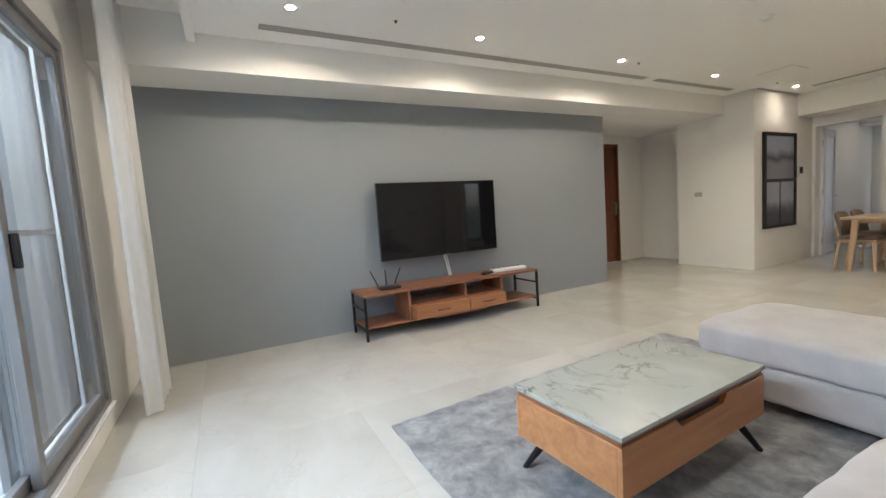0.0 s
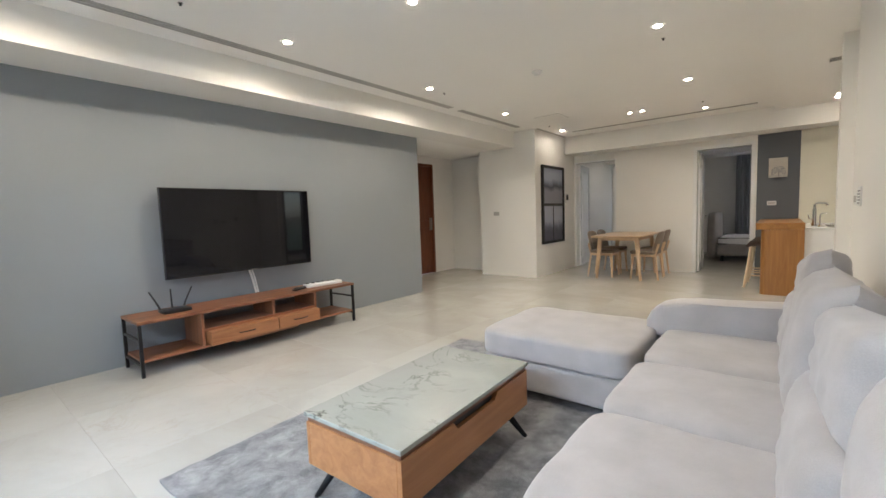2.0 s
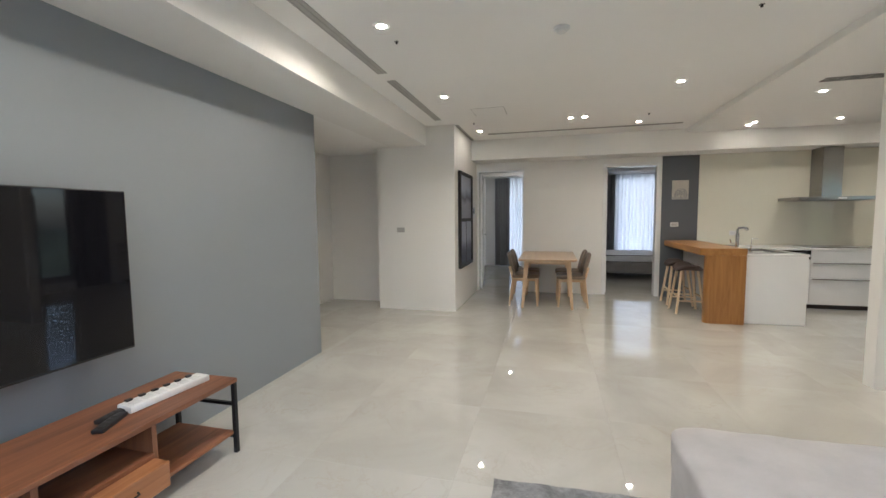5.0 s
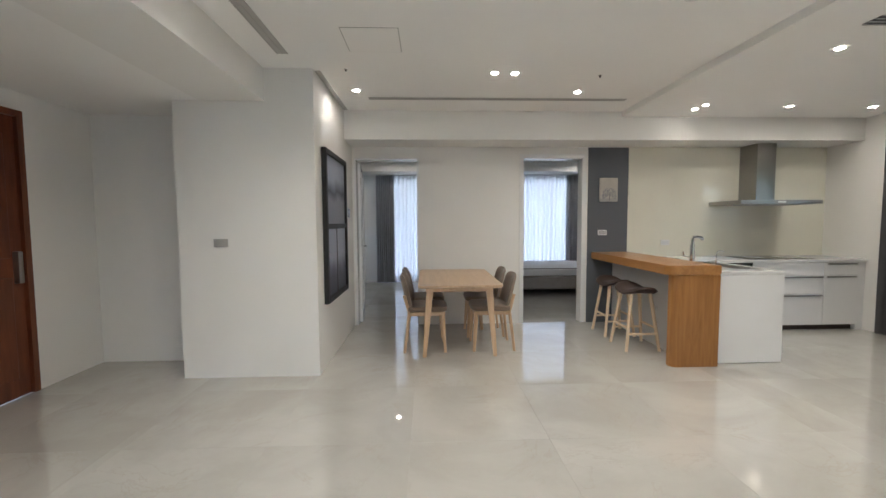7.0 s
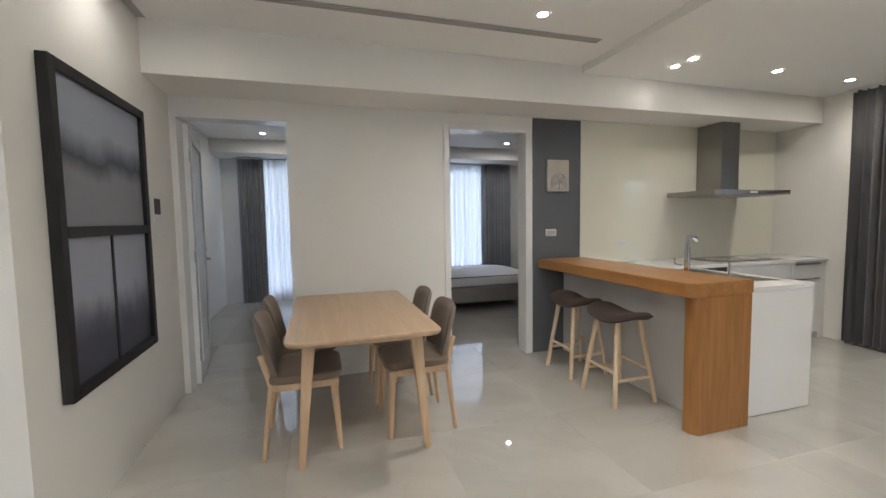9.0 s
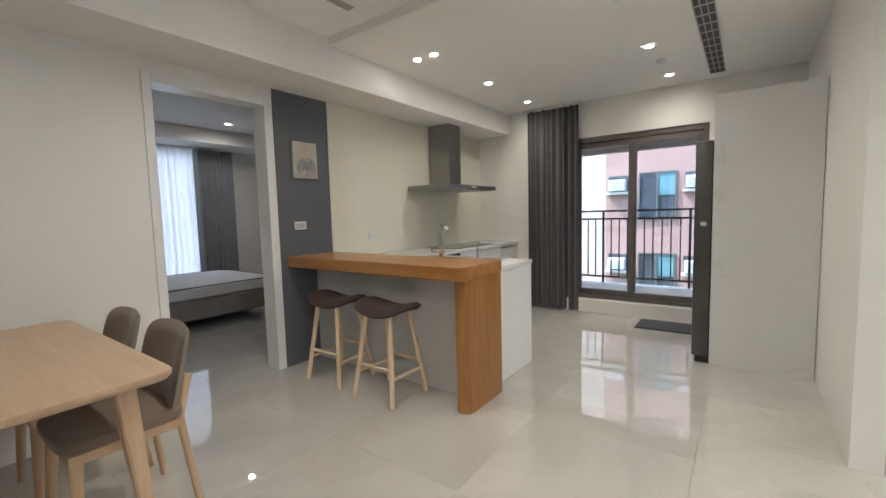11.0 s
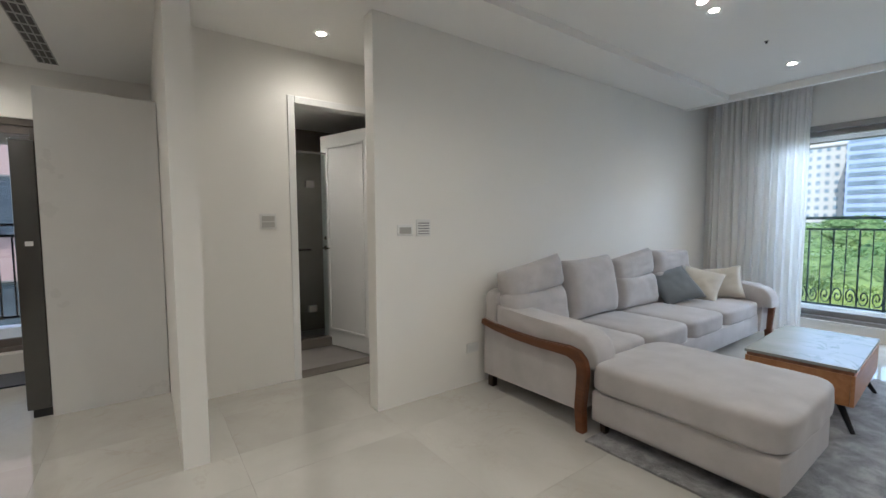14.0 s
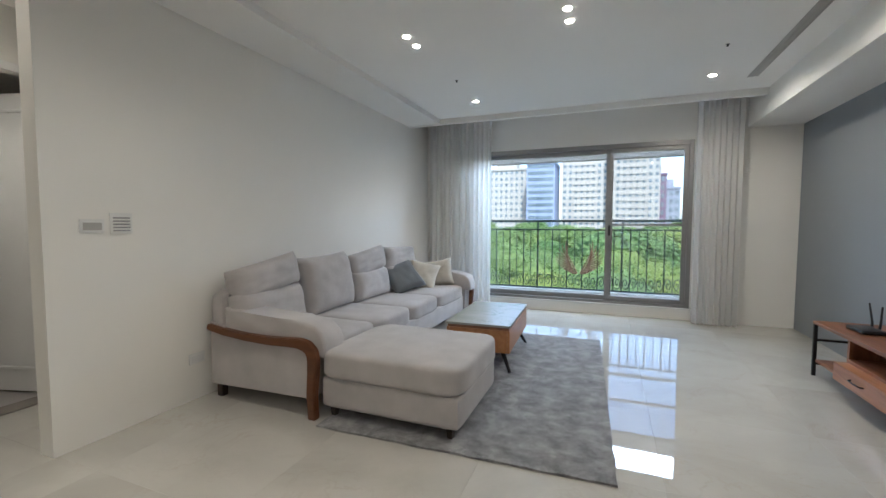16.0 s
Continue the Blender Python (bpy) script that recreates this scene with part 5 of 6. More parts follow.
def panel_door(x, y, turn, w, h, m, label, handle_z=1.0, name="door_1"):
    """A leaf hung at its own origin, reaching along its own +x."""
    t = thing(name, (x, y, 0.008), label, "door", kind="structure", turn=turn)
    part("leaf", boxes((0, -0.02, 0, w, 0.02, h), bev=0.002), m, t)
    for s in (-1, 1):
        mold = bmesh.new()
        for x0, z0, x1, z1 in ((0.1, 0.16, w - 0.1, 0.185), (0.1, h - 0.135, w - 0.1, h - 0.11), (0.1, 0.185, 0.125, h - 0.135), (w - 0.125, 0.185, w - 0.1, h - 0.135)):
            box(mold, x0, s * 0.021, z0, x1, s * 0.032, z1, bev=0.004)
        part("moulding", mold, m, t)
        hd = bmesh.new()
        disc(hd, 0, 0, 0, 0.024, 0.012, 16)
        turned(hd, Matrix.Translation((w - 0.06, s * 0.02, handle_z)) @ Matrix.Rotation(radians(-90 * s), 4, "X"))
        tube(hd, [(w - 0.06, s * 0.03, handle_z), (w - 0.06, s * 0.06, handle_z), (w - 0.17, s * 0.062, handle_z)], 0.009, 8)
        disc_bm = disc(bmesh.new(), 0, 0, 0, 0.02, 0.01, 16)
        part("door_handle", hd, M["chrome"], t, "chrome lever handle", 50)
        part("lock_rose", turned(disc_bm, Matrix.Translation((w - 0.06, s * 0.02, handle_z + 0.1)) @ Matrix.Rotation(radians(-90 * s), 4, "X")), M["chrome"], t, "", 50)
    for z in (0.25, h / 2, h - 0.25):
        part("hinge", boxes((-0.008, -0.026, z - 0.05, 0.012, -0.018, z + 0.05)), M["steel"], t)
    return t


def casing(name, p0, p1, axis, at, h, side, label):
    """Door casing round an opening from p0 to p1 along x or y, on the room side of the wall."""
    bm = bmesh.new()
    w, d = 0.055, 0.014
    a, b = (at, at + side * d) if side > 0 else (at + side * d, at)
    for q0, q1, z0, z1 in ((p0 - w, p0, 0, h + w), (p1, p1 + w, 0, h + w), (p0, p1, h, h + w)):
        if axis == "x":
            box(bm, q0, a, z0, q1, b, z1, bev=0.004)
        else:
            box(bm, a, q0, z0, b, q1, z1, bev=0.004)
    return structure(name, bm, M["white"], label, "door frame")


casing("door_casing", -0.62, 0.16, "x", YBED, 2.19, -1, "white painted bedroom door casing")
structure("door_lining", boxes((-0.64, YBED, 0, -0.615, YBED + 0.16, 2.21), (0.165, YBED, 0, 0.19, YBED + 0.16, 2.21), (-0.615, YBED, 2.185, 0.165, YBED + 0.16, 2.21)), M["white"], "white bedroom door lining", "door frame")
structure("door_lining", boxes((-2.84, YBED, 0, -2.815, YBED + 0.16, 2.2), (-2.025, YBED, 0, -2.0, YBED + 0.16, 2.2), (-2.815, YBED, 2.175, -2.025, YBED + 0.16, 2.2)), M["white"], "white bedroom door lining", "door frame")
casing("door_casing", 3.90, 4.65, "y", 1.84, 2.2, -1, "white painted bathroom door casing")
panel_door(-0.60, YBED + 0.17, 92, 0.76, 2.16, M["white"], "white panelled bedroom door standing open", name="door_1")
panel_door(-2.80, YBED + 0.17, 97, 0.78, 2.15, M["white"], "white panelled bedroom door opened against the wall", name="door_2")
panel_door(1.99, 3.91, 17, 0.74, 2.13, M["white"], "white panelled bathroom door standing ajar", name="door_3")
ed = thing("door_4", (-5.1, 6.61, 0), "dark reddish mahogany entrance door, closed", "door", kind="structure")
part("leaf", boxes((-0.06, -0.46, 0.001, -0.02, 0.46, 2.2)), M["doorwood"], ed)
for y0, y1 in ((-0.36, -0.05), (0.05, 0.36)):
    for z0, z1 in ((0.15, 0.95), (1.1, 2.05)):
        part("raised_panel", boxes((-0.02, y0, z0, -0.005, y1, z1), bev=0.006), M["doorwood"], ed)
part("casing", boxes((-0.06, -0.51, 0, 0.012, -0.461, 2.25), (-0.06, 0.461, 0, 0.012, 0.51, 2.25), (-0.06, -0.461, 2.201, 0.012, 0.461, 2.25)), M["doorwood"], ed)
part("door_handle", boxes((-0.02, 0.38, 0.9, 0.03, 0.42, 1.15), bev=0.006), M["steel"], ed, "steel lock plate and pull")

# ---- bathroom ----
scr = thing("shower_screen", (2.65, 4.2, 0), "frameless glass shower screen with dark hinges", "shower screen")
bpart(scr, "pane", boxes((2.62, 3.02, 0.10, 2.628, 5.35, 1.95)), M["showerglass"])
bpart(scr, "top_rail", boxes((2.61, 3.02, 1.951, 2.638, 5.35, 1.97)), M["steel"])
bpart(scr, "kerb", boxes((2.58, 3.02, 0.0, 2.68, 5.35, 0.095), bev=0.004), M["bath"])
for z in (0.4, 1.65):
    bpart(scr, "hinge", boxes((2.60, 4.25, z - 0.03, 2.645, 4.33, z + 0.03), bev=0.003), M["steel"])
bar_ = thing("towel_bar", (2.58, 4.6, 1.0), "dark metal towel bar on the shower glass", "towel bar")
part("rail", tube(bmesh.new(), [(0, -0.3, 0), (0, 0.3, 0)], 0.01, 8), M["black"], bar_, smooth=50)
for yb in (-0.27, 0.27):
    part("bracket", boxes((0.0, yb - 0.01, -0.012, 0.04, yb + 0.01, 0.012)), M["black"], bar_)
downlight(2.5, 4.75, 2.32, 0.6)

# ---- bedrooms ----
bed = thing("bed", (0.45, 11.9, 0), "taupe upholstered bed with a bare white mattress", "bed")
bpart(bed, "base", soft_box(0.5, 11.9, 0.24, 2.05, 1.6, 0.26, 16, 7), M["bedfabric"], "", 50)
bpart(bed, "mattress", soft_box(0.5, 11.9, 0.43, 2.0, 1.56, 0.15, 10, 9), M["mattress"], "bare white mattress with dark piping", 50)
pip = bmesh.new()
for zz in (0.37, 0.492):
    tube(pip, [(-0.47, 11.15, zz), (-0.47, 12.65, zz), (1.47, 12.65, zz), (1.47, 11.15, zz), (-0.47, 11.15, zz)], 0.012, 6)
bpart(bed, "piping", pip, M["blackplastic"], "dark mattress piping", 60)
bpart(bed, "headboard", soft_box(-0.60, 11.9, 0.55, 0.16, 1.66, 1.0, 8, 9), M["bedfabric"], "", 50)
for x in (-0.4, 1.4):
    for y in (11.2, 12.6):
        bpart(bed, "leg", boxes((x - 0.03, y - 0.03, 0, x + 0.03, y + 0.03, 0.12)), M["black"])


def bed_window(name, x0, x1, z0, z1, label):
    t = thing(name, (0, BY + 0.04, 0), label, "window", kind="structure")
    f = bmesh.new()
    xm = (x0 + x1) / 2
    for b in ((x0, -0.04, z0, x0 + 0.05, 0.04, z1), (x1 - 0.05, -0.04, z0, x1, 0.04, z1), (x0 + 0.05, -0.04, z1 - 0.05, x1 - 0.05, 0.04, z1), (x0 + 0.05, -0.04, z0, x1 - 0.05, 0.04, z0 + 0.05), (xm - 0.03, -0.04, z0 + 0.05, xm + 0.03, 0.04, z1 - 0.05)):
        box(f, *b, bev=0.003)
    part("window_frame", f, M["alu"], t)
    for a, b in ((x0 + 0.05, xm - 0.03), (xm + 0.03, x1 - 0.05)):
        p = part("pane", boxes((a, -0.003, z0 + 0.05, b, 0.003, z1 - 0.05)), M["glass"], t)
        p.visible_shadow = False


bed_window("window_3", 0.1, 1.5, 0.3, 2.38, "grey aluminium bedroom window behind sheer curtains")
bed_window("window_4", -3.0, -1.75, 0.1, 2.38, "grey aluminium window of the second bedroom")
curtain("sheer_curtain", 0.05, 1.3, BY - 0.10, 0.02, 2.40, M["bedsheer"], 14, "white sheer curtain drawn over the bedroom window", 0.03, 21)
curtain("grey_curtain", 1.25, 1.85, BY - 0.18, 0.02, 2.40, M["midcurtain"], 9, "grey-blue curtain pulled to the side of the window", 0.04, 22)
curtain("grey_curtain", -0.30, 0.05, BY - 0.18, 0.02, 2.40, M["midcurtain"], 7, "grey-blue curtain pulled to the side of the window", 0.04, 25)
curtain("sheer_curtain", -2.66, -1.7, BY - 0.10, 0.02, 2.40, M["bedsheer"], 12, "white sheer curtain over the second bedroom window", 0.03, 23)
curtain("grey_curtain", -3.02, -2.62, BY - 0.18, 0.02, 2.40, M["midcurtain"], 9, "grey-blue curtain gathered beside the bedroom window", 0.04, 24)
downlight(1.3, 11.9, 2.62, 0.45)
downlight(-2.5, 11.9, 2.62, 0.3)

# ---- outside ----
GZ = -14.0
structure("ground", boxes((-900, -900, GZ - 0.5, 900, 900, GZ)), M["ground"], "green park ground far below the balcony", "ground")
structure("balcony_floor", boxes((-4.2, -1.95, -0.25, 1.3, YWIN - 0.2, -0.02)), M["balctile"], "grey tiled balcony floor", "balcony")
structure("balcony_kerb", boxes((-4.2, -1.95, -0.02, 1.3, -1.75, 0.10), bev=0.006), M["concrete"], "pale rendered balcony kerb", "balcony")
structure("balcony_side", boxes((-4.4, -1.95, -0.25, -4.2, YWIN - 0.2, 3.0), (1.3, -1.95, -0.25, 1.5, YWIN - 0.2, 3.0)), M["concrete"], "pale rendered balcony side wall", "balcony")
structure("balcony_lintel", boxes((-4.2, -1.95, 2.31, 1.3, -1.8, 3.0)), M["lintel"], "brown-grey edge of the balcony above, shade painted in", "beam")

RY = -1.84
rail = thing("railing_living", (0, RY, 0.10), "dark green wrought-iron balcony railing with scrolls and winged emblem", "railing")
rail.name = "balcony_railing"
for z in (1.19, 1.04, 0.02):
    part("rail", boxes((-4.2, -0.022 if z > 1.1 else -0.012, z - (0.02 if z > 1.1 else 0.012), 1.3, 0.022 if z > 1.1 else 0.012, z + (0.02 if z > 1.1 else 0.012))), M["iron"], rail)
k = 0
x = -4.085
bal = mesh_of("baluster", boxes((-0.009, -0.009, 0.032, 0.009, 0.009, 1.028)), M["iron"])
thin = mesh_of("baluster", boxes((-0.0055, -0.0055, 0.032, 0.0055, 0.0055, 1.028)), M["iron"])
pst = mesh_of("post", boxes((-0.014, -0.014, -0.1, 0.014, 0.014, 1.17)), M["iron"])


def spiral(flip):
    bm = bmesh.new()
    for s in (-1, 1):
        pts = [(s * (0.062 + 0.055 * (1 - i / 26) * math.cos(i * 0.42)), 0, 0.155 + flip * 0.115 * (1 - i / 26) * math.sin(i * 0.42)) for i in range(23)]
        tube(bm, pts, 0.0085, 5)
    return bm


scroll_mesh = mesh_of("scroll", spiral(1), M["iron"], 60)
scroll_mesh2 = mesh_of("scroll", spiral(-1), M["iron"], 60)
while x < 1.3:
    o = new("post" if k % 11 == 6 else "baluster", pst if k % 11 == 6 else thin if k % 2 else bal)
    o.parent, o.location = rail, (x, 0, 0)
    if k % 2 == 0:
        o = new("scroll", scroll_mesh if k % 4 else scroll_mesh2)
        o.parent, o.location = rail, (x + 0.125, 0, 0)
    k += 1
    x += 0.125
for s in (-1, 1):
    wing = bmesh.new()
    for f in range(11):
        u = f / 10
        root = Vector((0.04 + 0.15 * u ** 0.8, 0.012, 0.22 + 0.34 * u))
        tip = Vector(((1 - u) ** 2 * 0.18 + 2 * u * (1 - u) * 0.60 + u * u * 0.22, 0.012, (1 - u) ** 2 * 0.27 + 2 * u * (1 - u) * 0.44 + u * u * 0.86))
        mid = (root + tip) / 2 + Vector((0.035, 0, -0.012))
        pts = []
        for i in range(9):
            w_ = i / 8
            q = root * (1 - w_) ** 2 + mid * 2 * w_ * (1 - w_) + tip * w_ * w_
            pts.append((s * q.x, q.y, q.z))
        tube(wing, pts, 0.017, 6, 0.006)
    tube(wing, [(s * x, 0.012, z) for x, z in ((0.03, 0.22), (0.06, 0.3), (0.12, 0.44), (0.19, 0.6), (0.2, 0.72), (0.18, 0.82))], 0.014, 6, 0.005)
    w = part("wing_emblem", wing, M["brass"], rail, "copper-coloured wing ornament", 60)
    w.location, w.scale = (-1.283, 0, 0.1), (0.97, 1, 0.86)

# kitchen balcony
structure("kitchen_balcony_floor", boxes((XKIT + 0.2, 4.9, -0.25, 5.05, 9.6, -0.02)), M["balctile"], "bluish grey tiled kitchen balcony floor", "balcony")
structure("kitchen_balcony_kerb", boxes((4.85, 4.9, -0.02, 5.05, 9.6, 0.14), bev=0.006), M["concrete"], "pale rendered kerb of the kitchen balcony", "balcony")
structure("kitchen_balcony_lintel", boxes((4.9, 4.9, 2.14, 5.05, 9.6, 3.0)), M["lintel"], "brown-grey edge of the balcony above, shade painted in", "beam")
kr = thing("balcony_railing", (4.95, 0, 0.14), "plain black metal railing of the kitchen balcony", "railing")
for z in (1.12, 1.0, 0.1):
    part("rail", boxes((-0.02 if z > 1.1 else -0.01, 4.9, z - 0.014, 0.02 if z > 1.1 else 0.01, 9.6, z + 0.014)), M["black"], kr)
kb = mesh_of("baluster", boxes((-0.008, -0.008, 0.115, 0.008, 0.008, 0.985)), M["black"])
kp = mesh_of("post", boxes((-0.015, -0.015, 0.0, 0.015, 0.015, 1.105)), M["black"])
for i in range(40):
    o = new("post" if i % 10 == 4 else "baluster", kp if i % 10 == 4 else kb)
    o.parent, o.location = kr, (0, 4.95 + i * 0.117, 0)


def facade_windows(parent, name, mesh, spots):
    for x, y, z in spots:
        o = new(name, mesh)
        o.parent, o.location = parent, (x, y, z)


def tower(x0, x1, y, depth, top, cols, pane_w, pane_h, wall_m, label, storey=3.3, ledges=False):
    t = thing("apartment_tower", ((x0 + x1) / 2, y, GZ), label, "building", "distant apartment towers")
    w, h = x1 - x0, top - GZ
    part("wall", boxes((-w / 2, -depth, 0, w / 2, 0, h)), wall_m, t)
    part("roof", boxes((-w / 2 - 0.3, -depth - 0.3, h, w / 2 + 0.3, 0.3, h + 0.8), (-w * 0.2, -depth * 0.7, h + 0.8, w * 0.2, -depth * 0.3, h + 4.0)), wall_m, t)
    pane = mesh_of("window", boxes((-pane_w / 2, -0.25, 0, pane_w / 2, 0.06, pane_h)), M["towerpane"])
    rows = int((h - 10) / storey)
    spots = []
    for r in range(rows):
        for c in range(cols):
            spots.append((-w / 2 + w * (c + 0.5) / cols, 0, h - storey * (r + 1) + 0.9))
    near = spots[: min(len(spots), 220)]
    facade_windows(t, "window", pane, near)
    if ledges:
        lg = mesh_of("balcony", boxes((-w / 2 * 0.5, 0.0, 0, w / 2 * 0.5, 0.25, 0.7), bev=0), wall_m)
        for r in range(min(rows, 12)):
            o = new("balcony", lg)
            o.parent, o.location = t, (0, 0, h - storey * (r + 1) - 0.6)


tower(25.5, 45, -150, 16, 21.5, 10, 0.9, 1.1, M["tower"], "white tiled apartment tower with small dark windows", 2.3)
tower(15.5, 25, -141, 15, 22.0, 1, 8.6, 1.15, M["toweroffice"], "blue-grey office tower with horizontal window bands", 2.2)
tower(-1.5, 14.0, -150, 18, 25.0, 8, 0.95, 1.1, M["tower"], "white apartment tower with rows of windows", 2.25, True)
tower(-17.2, -1.6, -146, 18, 25.4, 8, 0.95, 1.1, M["tower"], "pale apartment tower with balconies and windows", 2.25, True)
tower(-22, -16.9, -172, 14, 20.0, 2, 1.2, 1.8, M["towerred"], "narrow maroon tower behind the white ones", 3.2)
tower(-27, -21, -175, 14, 15.0, 3, 1.2, 1.5, M["towergrey"], "pale blue tower behind the maroon one", 3.2)
tower(-70, -32, -190, 20, 3.2, 12, 1.4, 1.4, M["tower"], "low pale building beyond the trees", 3.2)

# salmon building across from the kitchen
pb = thing("apartment_building", (15.5, 0, GZ), "salmon tiled apartment building with air conditioners in its windows", "building")
part("wall", boxes((0, -6, 0, 12, 10.5, 30)), M["pink"], pb)
part("roof", boxes((-0.2, -6.2, 30, 12.2, 10.7, 30.8)), M["pinkband"], pb)
part("side_wing", boxes((2.5, 10.51, 0, 12, 13.09, 30)), M["pinkband"], pb, "cream rendered side wing")
wm = mesh_of("window", boxes((-0.03, -0.36, 0.8, 0.3, 0.36, 1.42)), M["darkpane"])
tm_ = mesh_of("window", boxes((-0.02, -0.64, -0.25, 0.3, 0.64, 1.5)), M["darkpane"])
tmf = mesh_of("frame", boxes((-0.07, -0.64, 1.45, -0.021, 0.64, 1.5), (-0.07, -0.64, -0.25, -0.021, 0.64, -0.2), (-0.07, -0.64, -0.2, -0.021, -0.59, 1.45), (-0.07, 0.59, -0.2, -0.021, 0.64, 1.45), (-0.07, -0.03, -0.2, -0.021, 0.03, 1.45)), M["bronze"])
tmc = mesh_of("curtain", boxes((-0.04, -0.58, 0.62, -0.022, -0.04, 1.44)), M["teal"])
acb = mesh_of("air_conditioner", boxes((-0.35, -0.3, 0.0, 0.0, 0.3, 0.42), bev=0.02), M["whiteplastic"])
acg = mesh_of("grille", boxes(*[(-0.36, -0.24, 0.06 + k * 0.045, -0.351, 0.24, 0.085 + k * 0.045) for k in range(7)]), M["slot"])
slm = mesh_of("sill", boxes((-0.3, -0.4, -0.1, 0.02, 0.4, 0.0)), M["pinkband"])
for r in range(-3, 3):
    z = 1.16 - GZ + r * 3.03
    for cy in (9.0, 4.6, 0.2):
        for dy, me, ac in ((1.02, wm, True), (-0.35, tm_, False), (-1.6, wm, True)):
            o = new("window", me)
            o.parent, o.location = pb, (0, cy + dy, z)
            if not ac:
                for nm_, me_ in (("frame", tmf), ("curtain", tmc)):
                    f_ = new(nm_, me_)
                    f_.parent = o
            if ac:
                s = new("sill", slm)
                s.parent, s.location = pb, (0, cy + dy, z + 0.8)
                a = new("air_conditioner", acb)
                a.parent, a.location = pb, (0, cy + dy, z + 0.84)
                g = new("grille", acg)
                g.parent, g.location = a, (0, 0, 0)
cb = thing("apartment_building", (40, 20, GZ), "tall cream tower with stacked balconies far behind", "building")
part("wall", boxes((0, -8, 0, 14, 8, 60)), M["tower"], cb)
part("roof", boxes((-0.3, -8.3, 60, 14.3, 8.3, 61)), M["pinkband"], cb)
cbw = mesh_of("window", boxes((-0.06, -0.42, 0, 0.3, 0.42, 1.15)), M["towerpane"])
for r in range(18):
    for c in range(10):
        o = new("window", cbw)
        o.parent, o.location = cb, (0, -7.2 + c * 1.6, 4 + r * 2.5)
shed = thing("low_building", (22, 14, GZ), "low pale building with a flat roof", "building")
part("wall", boxes((-3, -2.8, 0, 12, 8, 11)), M["pinkband"], shed)
part("roof", boxes((-3.2, -3.0, 11, 12.2, 8.2, 11.4)), M["concrete"], shed)


# ---- trees ----
def crown_mesh(seed, r, n, leaf=1.0):
    rnd = random.Random(seed)
    lobes = [(Vector((rnd.uniform(-0.6, 0.6) * r, rnd.uniform(-0.6, 0.6) * r, rnd.uniform(-0.25, 0.45) * r)), rnd.uniform(0.26, 0.6) * r) for _ in range(11)]
    verts, faces = [], []
    for _ in range(n):
        c, lr = rnd.choice(lobes)
        d = Vector((rnd.gauss(0, 1), rnd.gauss(0, 1), rnd.gauss(0.35, 1))).normalized()
        p = c + d * lr * rnd.uniform(0.78, 1.05)
        s = rnd.uniform(0.07, 0.14) * leaf
        u = d.orthogonal().normalized()
        u = (u + 0.5 * Vector((rnd.uniform(-1, 1), rnd.uniform(-1, 1), rnd.uniform(-1, 1)))).normalized()
        v = u.cross(d + Vector((rnd.uniform(-0.5, 0.5), rnd.uniform(-0.5, 0.5), 0.3))).normalized()
        b = len(verts)
        verts += [p - u * s, p + v * s * 0.55, p + u * s * 1.1, p - v * s * 0.55]
        faces.append((b, b + 1, b + 2, b + 3))
    for c, lr in lobes:
        b = len(verts)
        for i in range(7):
            for j in range(10):
                la, lo = math.pi * (i / 6 - 0.5), math.tau * j / 10
                d = Vector((math.cos(la) * math.cos(lo), math.cos(la) * math.sin(lo), math.sin(la)))
                verts.append(c + d * lr * (0.8 + 0.1 * noise.noise(d * 3 + c)))
        for i in range(6):
            for j in range(10):
                k_ = (j + 1) % 10
                faces.append((b + i * 10 + j, b + i * 10 + k_, b + i * 10 + 10 + k_, b + i * 10 + 10 + j))
    me = bpy.data.meshes.new("crown")
    me.from_pydata(verts, [], faces)
    me.materials.append(M["leaf"])
    return me


def trunk_mesh(seed, h):
    rnd = random.Random(seed)
    bm = bmesh.new()
    tube(bm, [(0, 0, 0), (0.1, 0.05, h * 0.35), (0, 0.1, h * 0.7), (0.1, 0, h)], 0.3, 8, 0.1)
    for k in range(5):
        a = rnd.uniform(0, math.tau)
        z = h * rnd.uniform(0.55, 0.8)
        tube(bm, [(0, 0, z), (math.cos(a) * 1.0, math.sin(a) * 1.0, z + 1.0), (math.cos(a) * 2.2, math.sin(a) * 2.2, z + 1.9)], 0.12, 6, 0.03)
    return mesh_of("trunk", bm, M["soil"], 50)


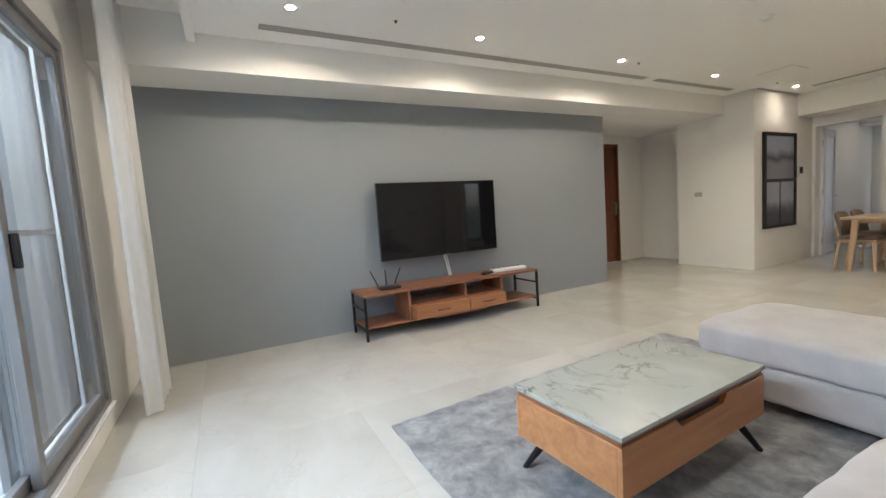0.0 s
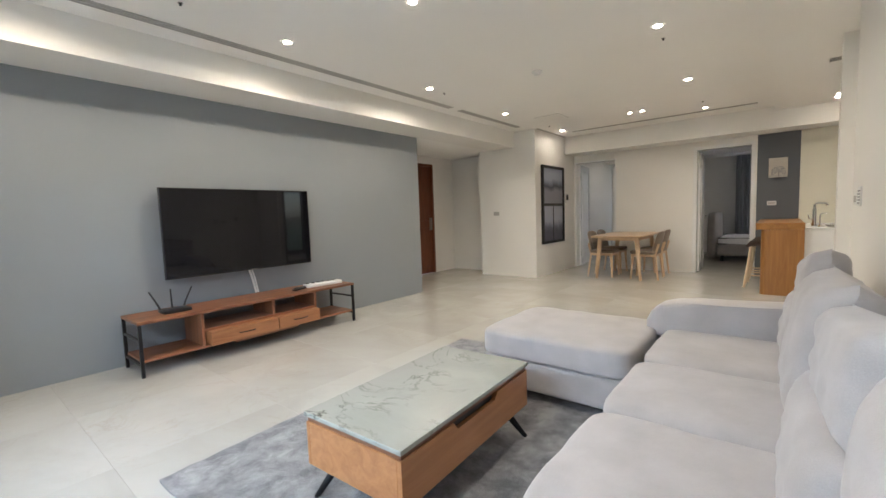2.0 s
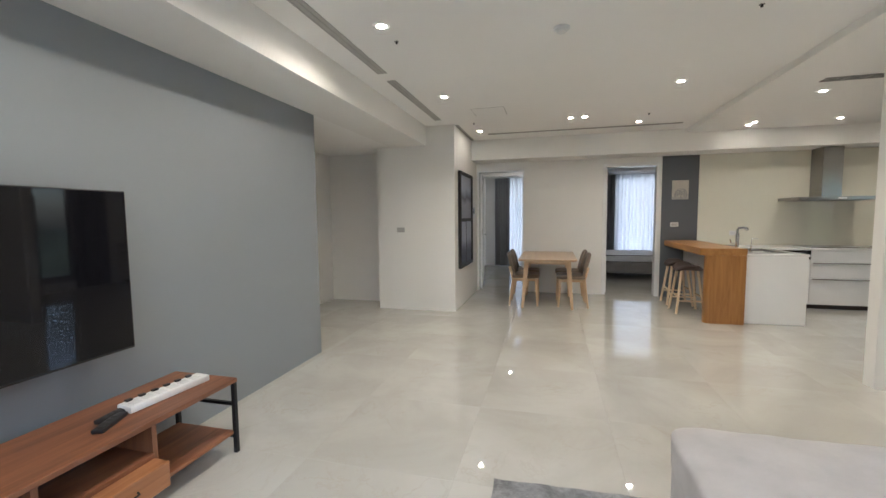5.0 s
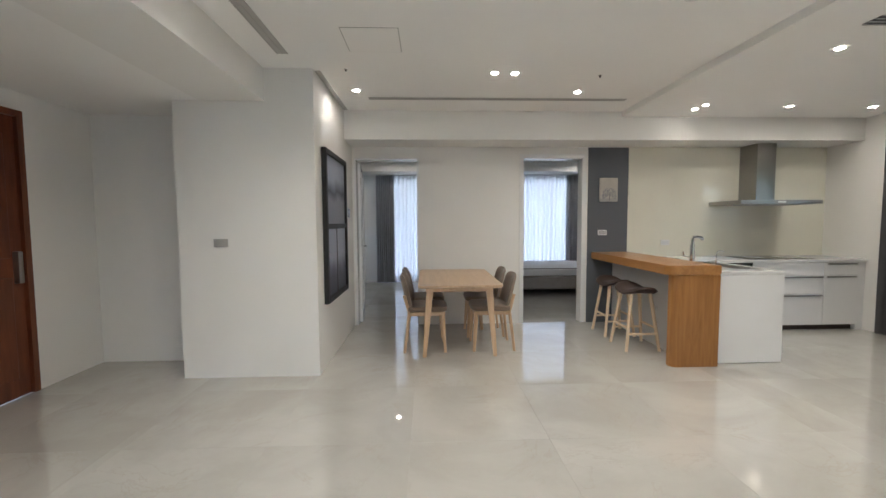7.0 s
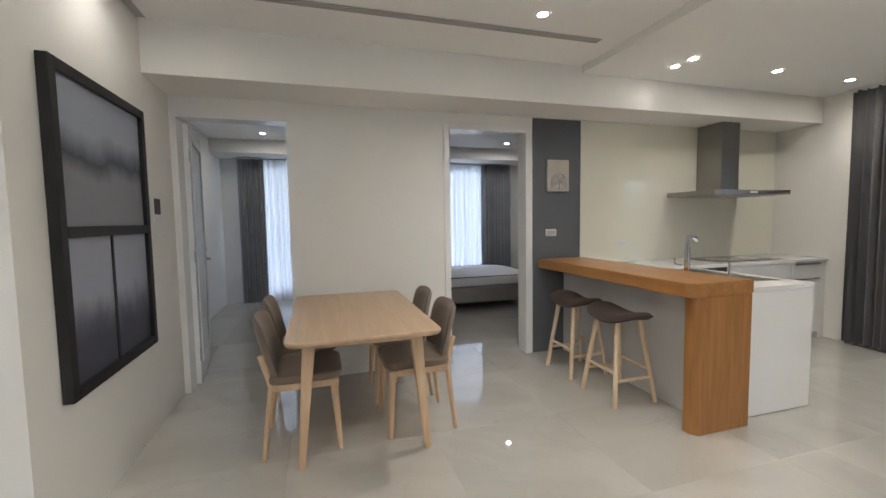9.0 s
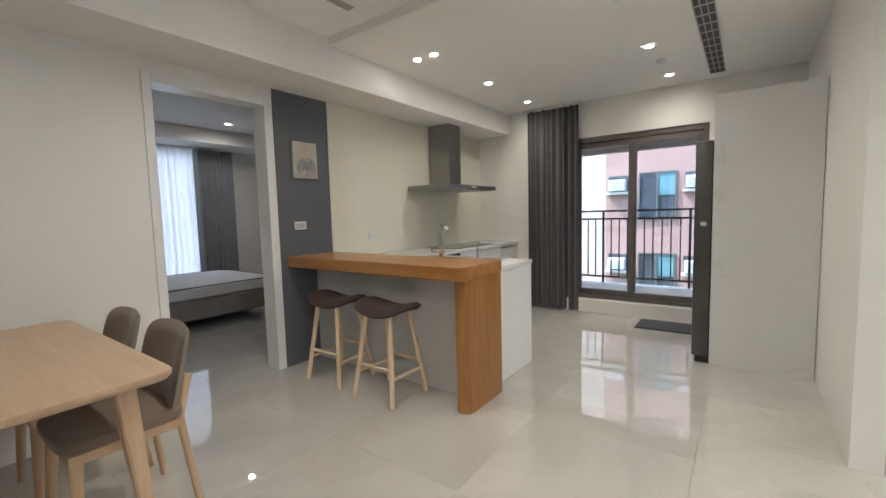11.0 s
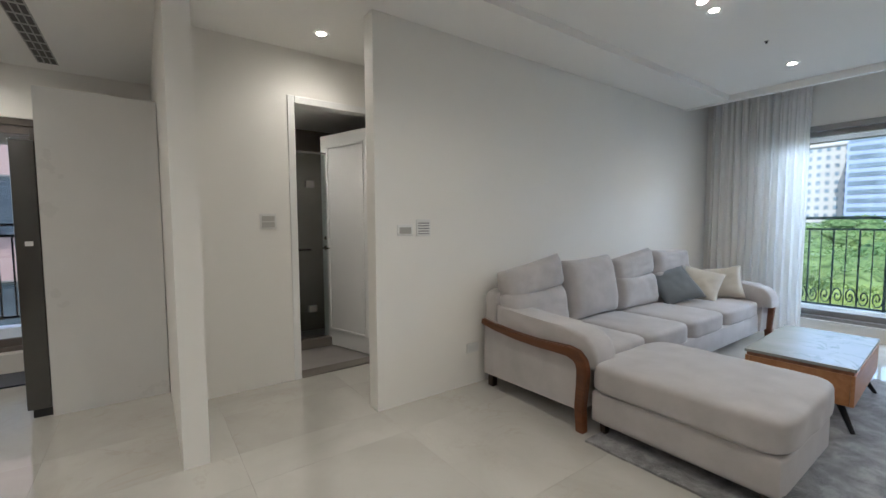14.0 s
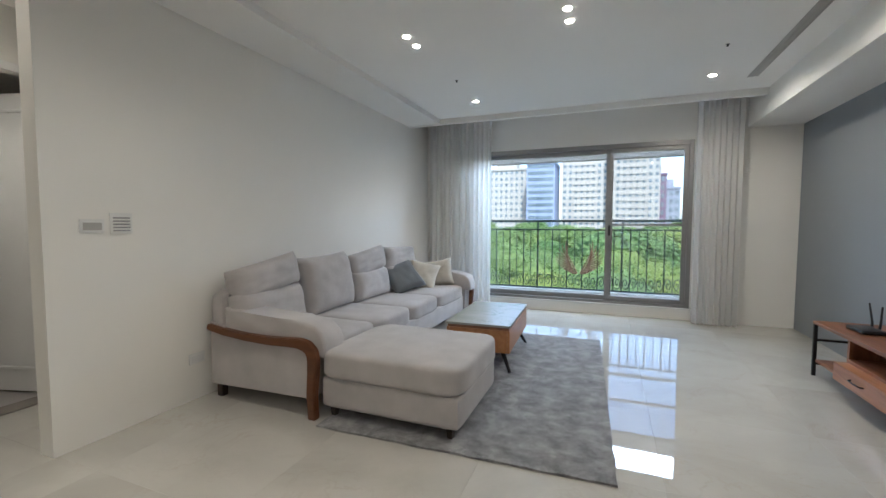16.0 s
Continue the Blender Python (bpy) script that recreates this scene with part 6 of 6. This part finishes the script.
crowns = [crown_mesh(s, 4.2, 7600) for s in (1, 2, 3, 4)]
far_crowns = [crown_mesh(s, 4.2, 3200, 2.0) for s in (6, 7, 8)]
trunks = [trunk_mesh(s, 9.0) for s in (5, 6)]
rt = random.Random(12)
count = 0
spots = []
for row, (dy, gap) in enumerate(((-20, 5.4), (-27, 5.8), (-35, 6.2), (-44, 7.0), (-56, 8.0), (-70, 9.5), (-88, 11), (-108, 13))):
    half = 9 + abs(dy) * 0.62
    x = -half - 8
    while x < half + 2:
        spots.append((x + rt.uniform(-1.2, 1.2), dy + rt.uniform(-2, 2), row))
        x += gap
for x, y, row in spots:
    t = thing("tree", (x, y, GZ), "leafy green park tree seen from above", "tree", "park trees below the balcony", turn=rt.uniform(0, 360))
    s = rt.uniform(0.82, 1.25)
    zt = -5.4 + min(3.6, (abs(y) - 20) * 0.055) + rt.uniform(-1.1, 0.9)
    tr = new("trunk", trunks[count % 2])
    tr.parent = t
    cr = new("crown", crowns[count % 4] if row < 3 else far_crowns[count % 3])
    cr.parent = t
    cr.location = (0, 0, zt - GZ)
    cr.scale = (s * (1 + row * 0.12), s * (1 + row * 0.12), s)
    count += 1
for x, y in ((24, 10.2), (27, 12.5), (25, 16)):
    t = thing("tree", (x, y, GZ), "green tree between the buildings", "tree", turn=rt.uniform(0, 360))
    tr = new("trunk", trunks[0])
    tr.parent = t
    cr = new("crown", crowns[count % 4])
    cr.parent, cr.location = t, (0, 0, 9.4)
    count += 1

# ---- floor tiles ----
STEP, TX0, TY0 = 0.87, 0.60, 5.27


def tile_mesh(w, d):
    return mesh_of("tile", boxes((0, 0, -0.012, w, d, 0.0), bev=0.0003), M["tile"])


def lay(x0, x1, y0, y1, shared):
    i0, i1 = math.floor((x0 - TX0) / STEP), math.ceil((x1 - TX0) / STEP)
    j0, j1 = math.floor((y0 - TY0) / STEP), math.ceil((y1 - TY0) / STEP)
    for i in range(i0, i1):
        for j in range(j0, j1):
            ax, bx = max(x0, TX0 + i * STEP), min(x1, TX0 + (i + 1) * STEP)
            ay, by = max(y0, TY0 + j * STEP), min(y1, TY0 + (j + 1) * STEP)
            if bx - ax < 0.03 or by - ay < 0.03:
                continue
            key = (round(bx - ax, 3), round(by - ay, 3))
            if key not in shared:
                shared[key] = tile_mesh(key[0] - 0.0006, key[1] - 0.0006)
            t = new("tile", shared[key])
            t.parent = floor
            t.location = (ax, ay, 0)


tile_cache = {}
lay(XTV, XSOFA, YWIN, 9.27, tile_cache)
lay(-5.1, XTV, 5.25, 7.8, tile_cache)
lay(XSOFA, 1.84, 3.42, 5.41, tile_cache)
lay(XSOFA, XKIT, 5.53, YBED, tile_cache)
lay(-3.3, 2.6, 9.27, BY, tile_cache)
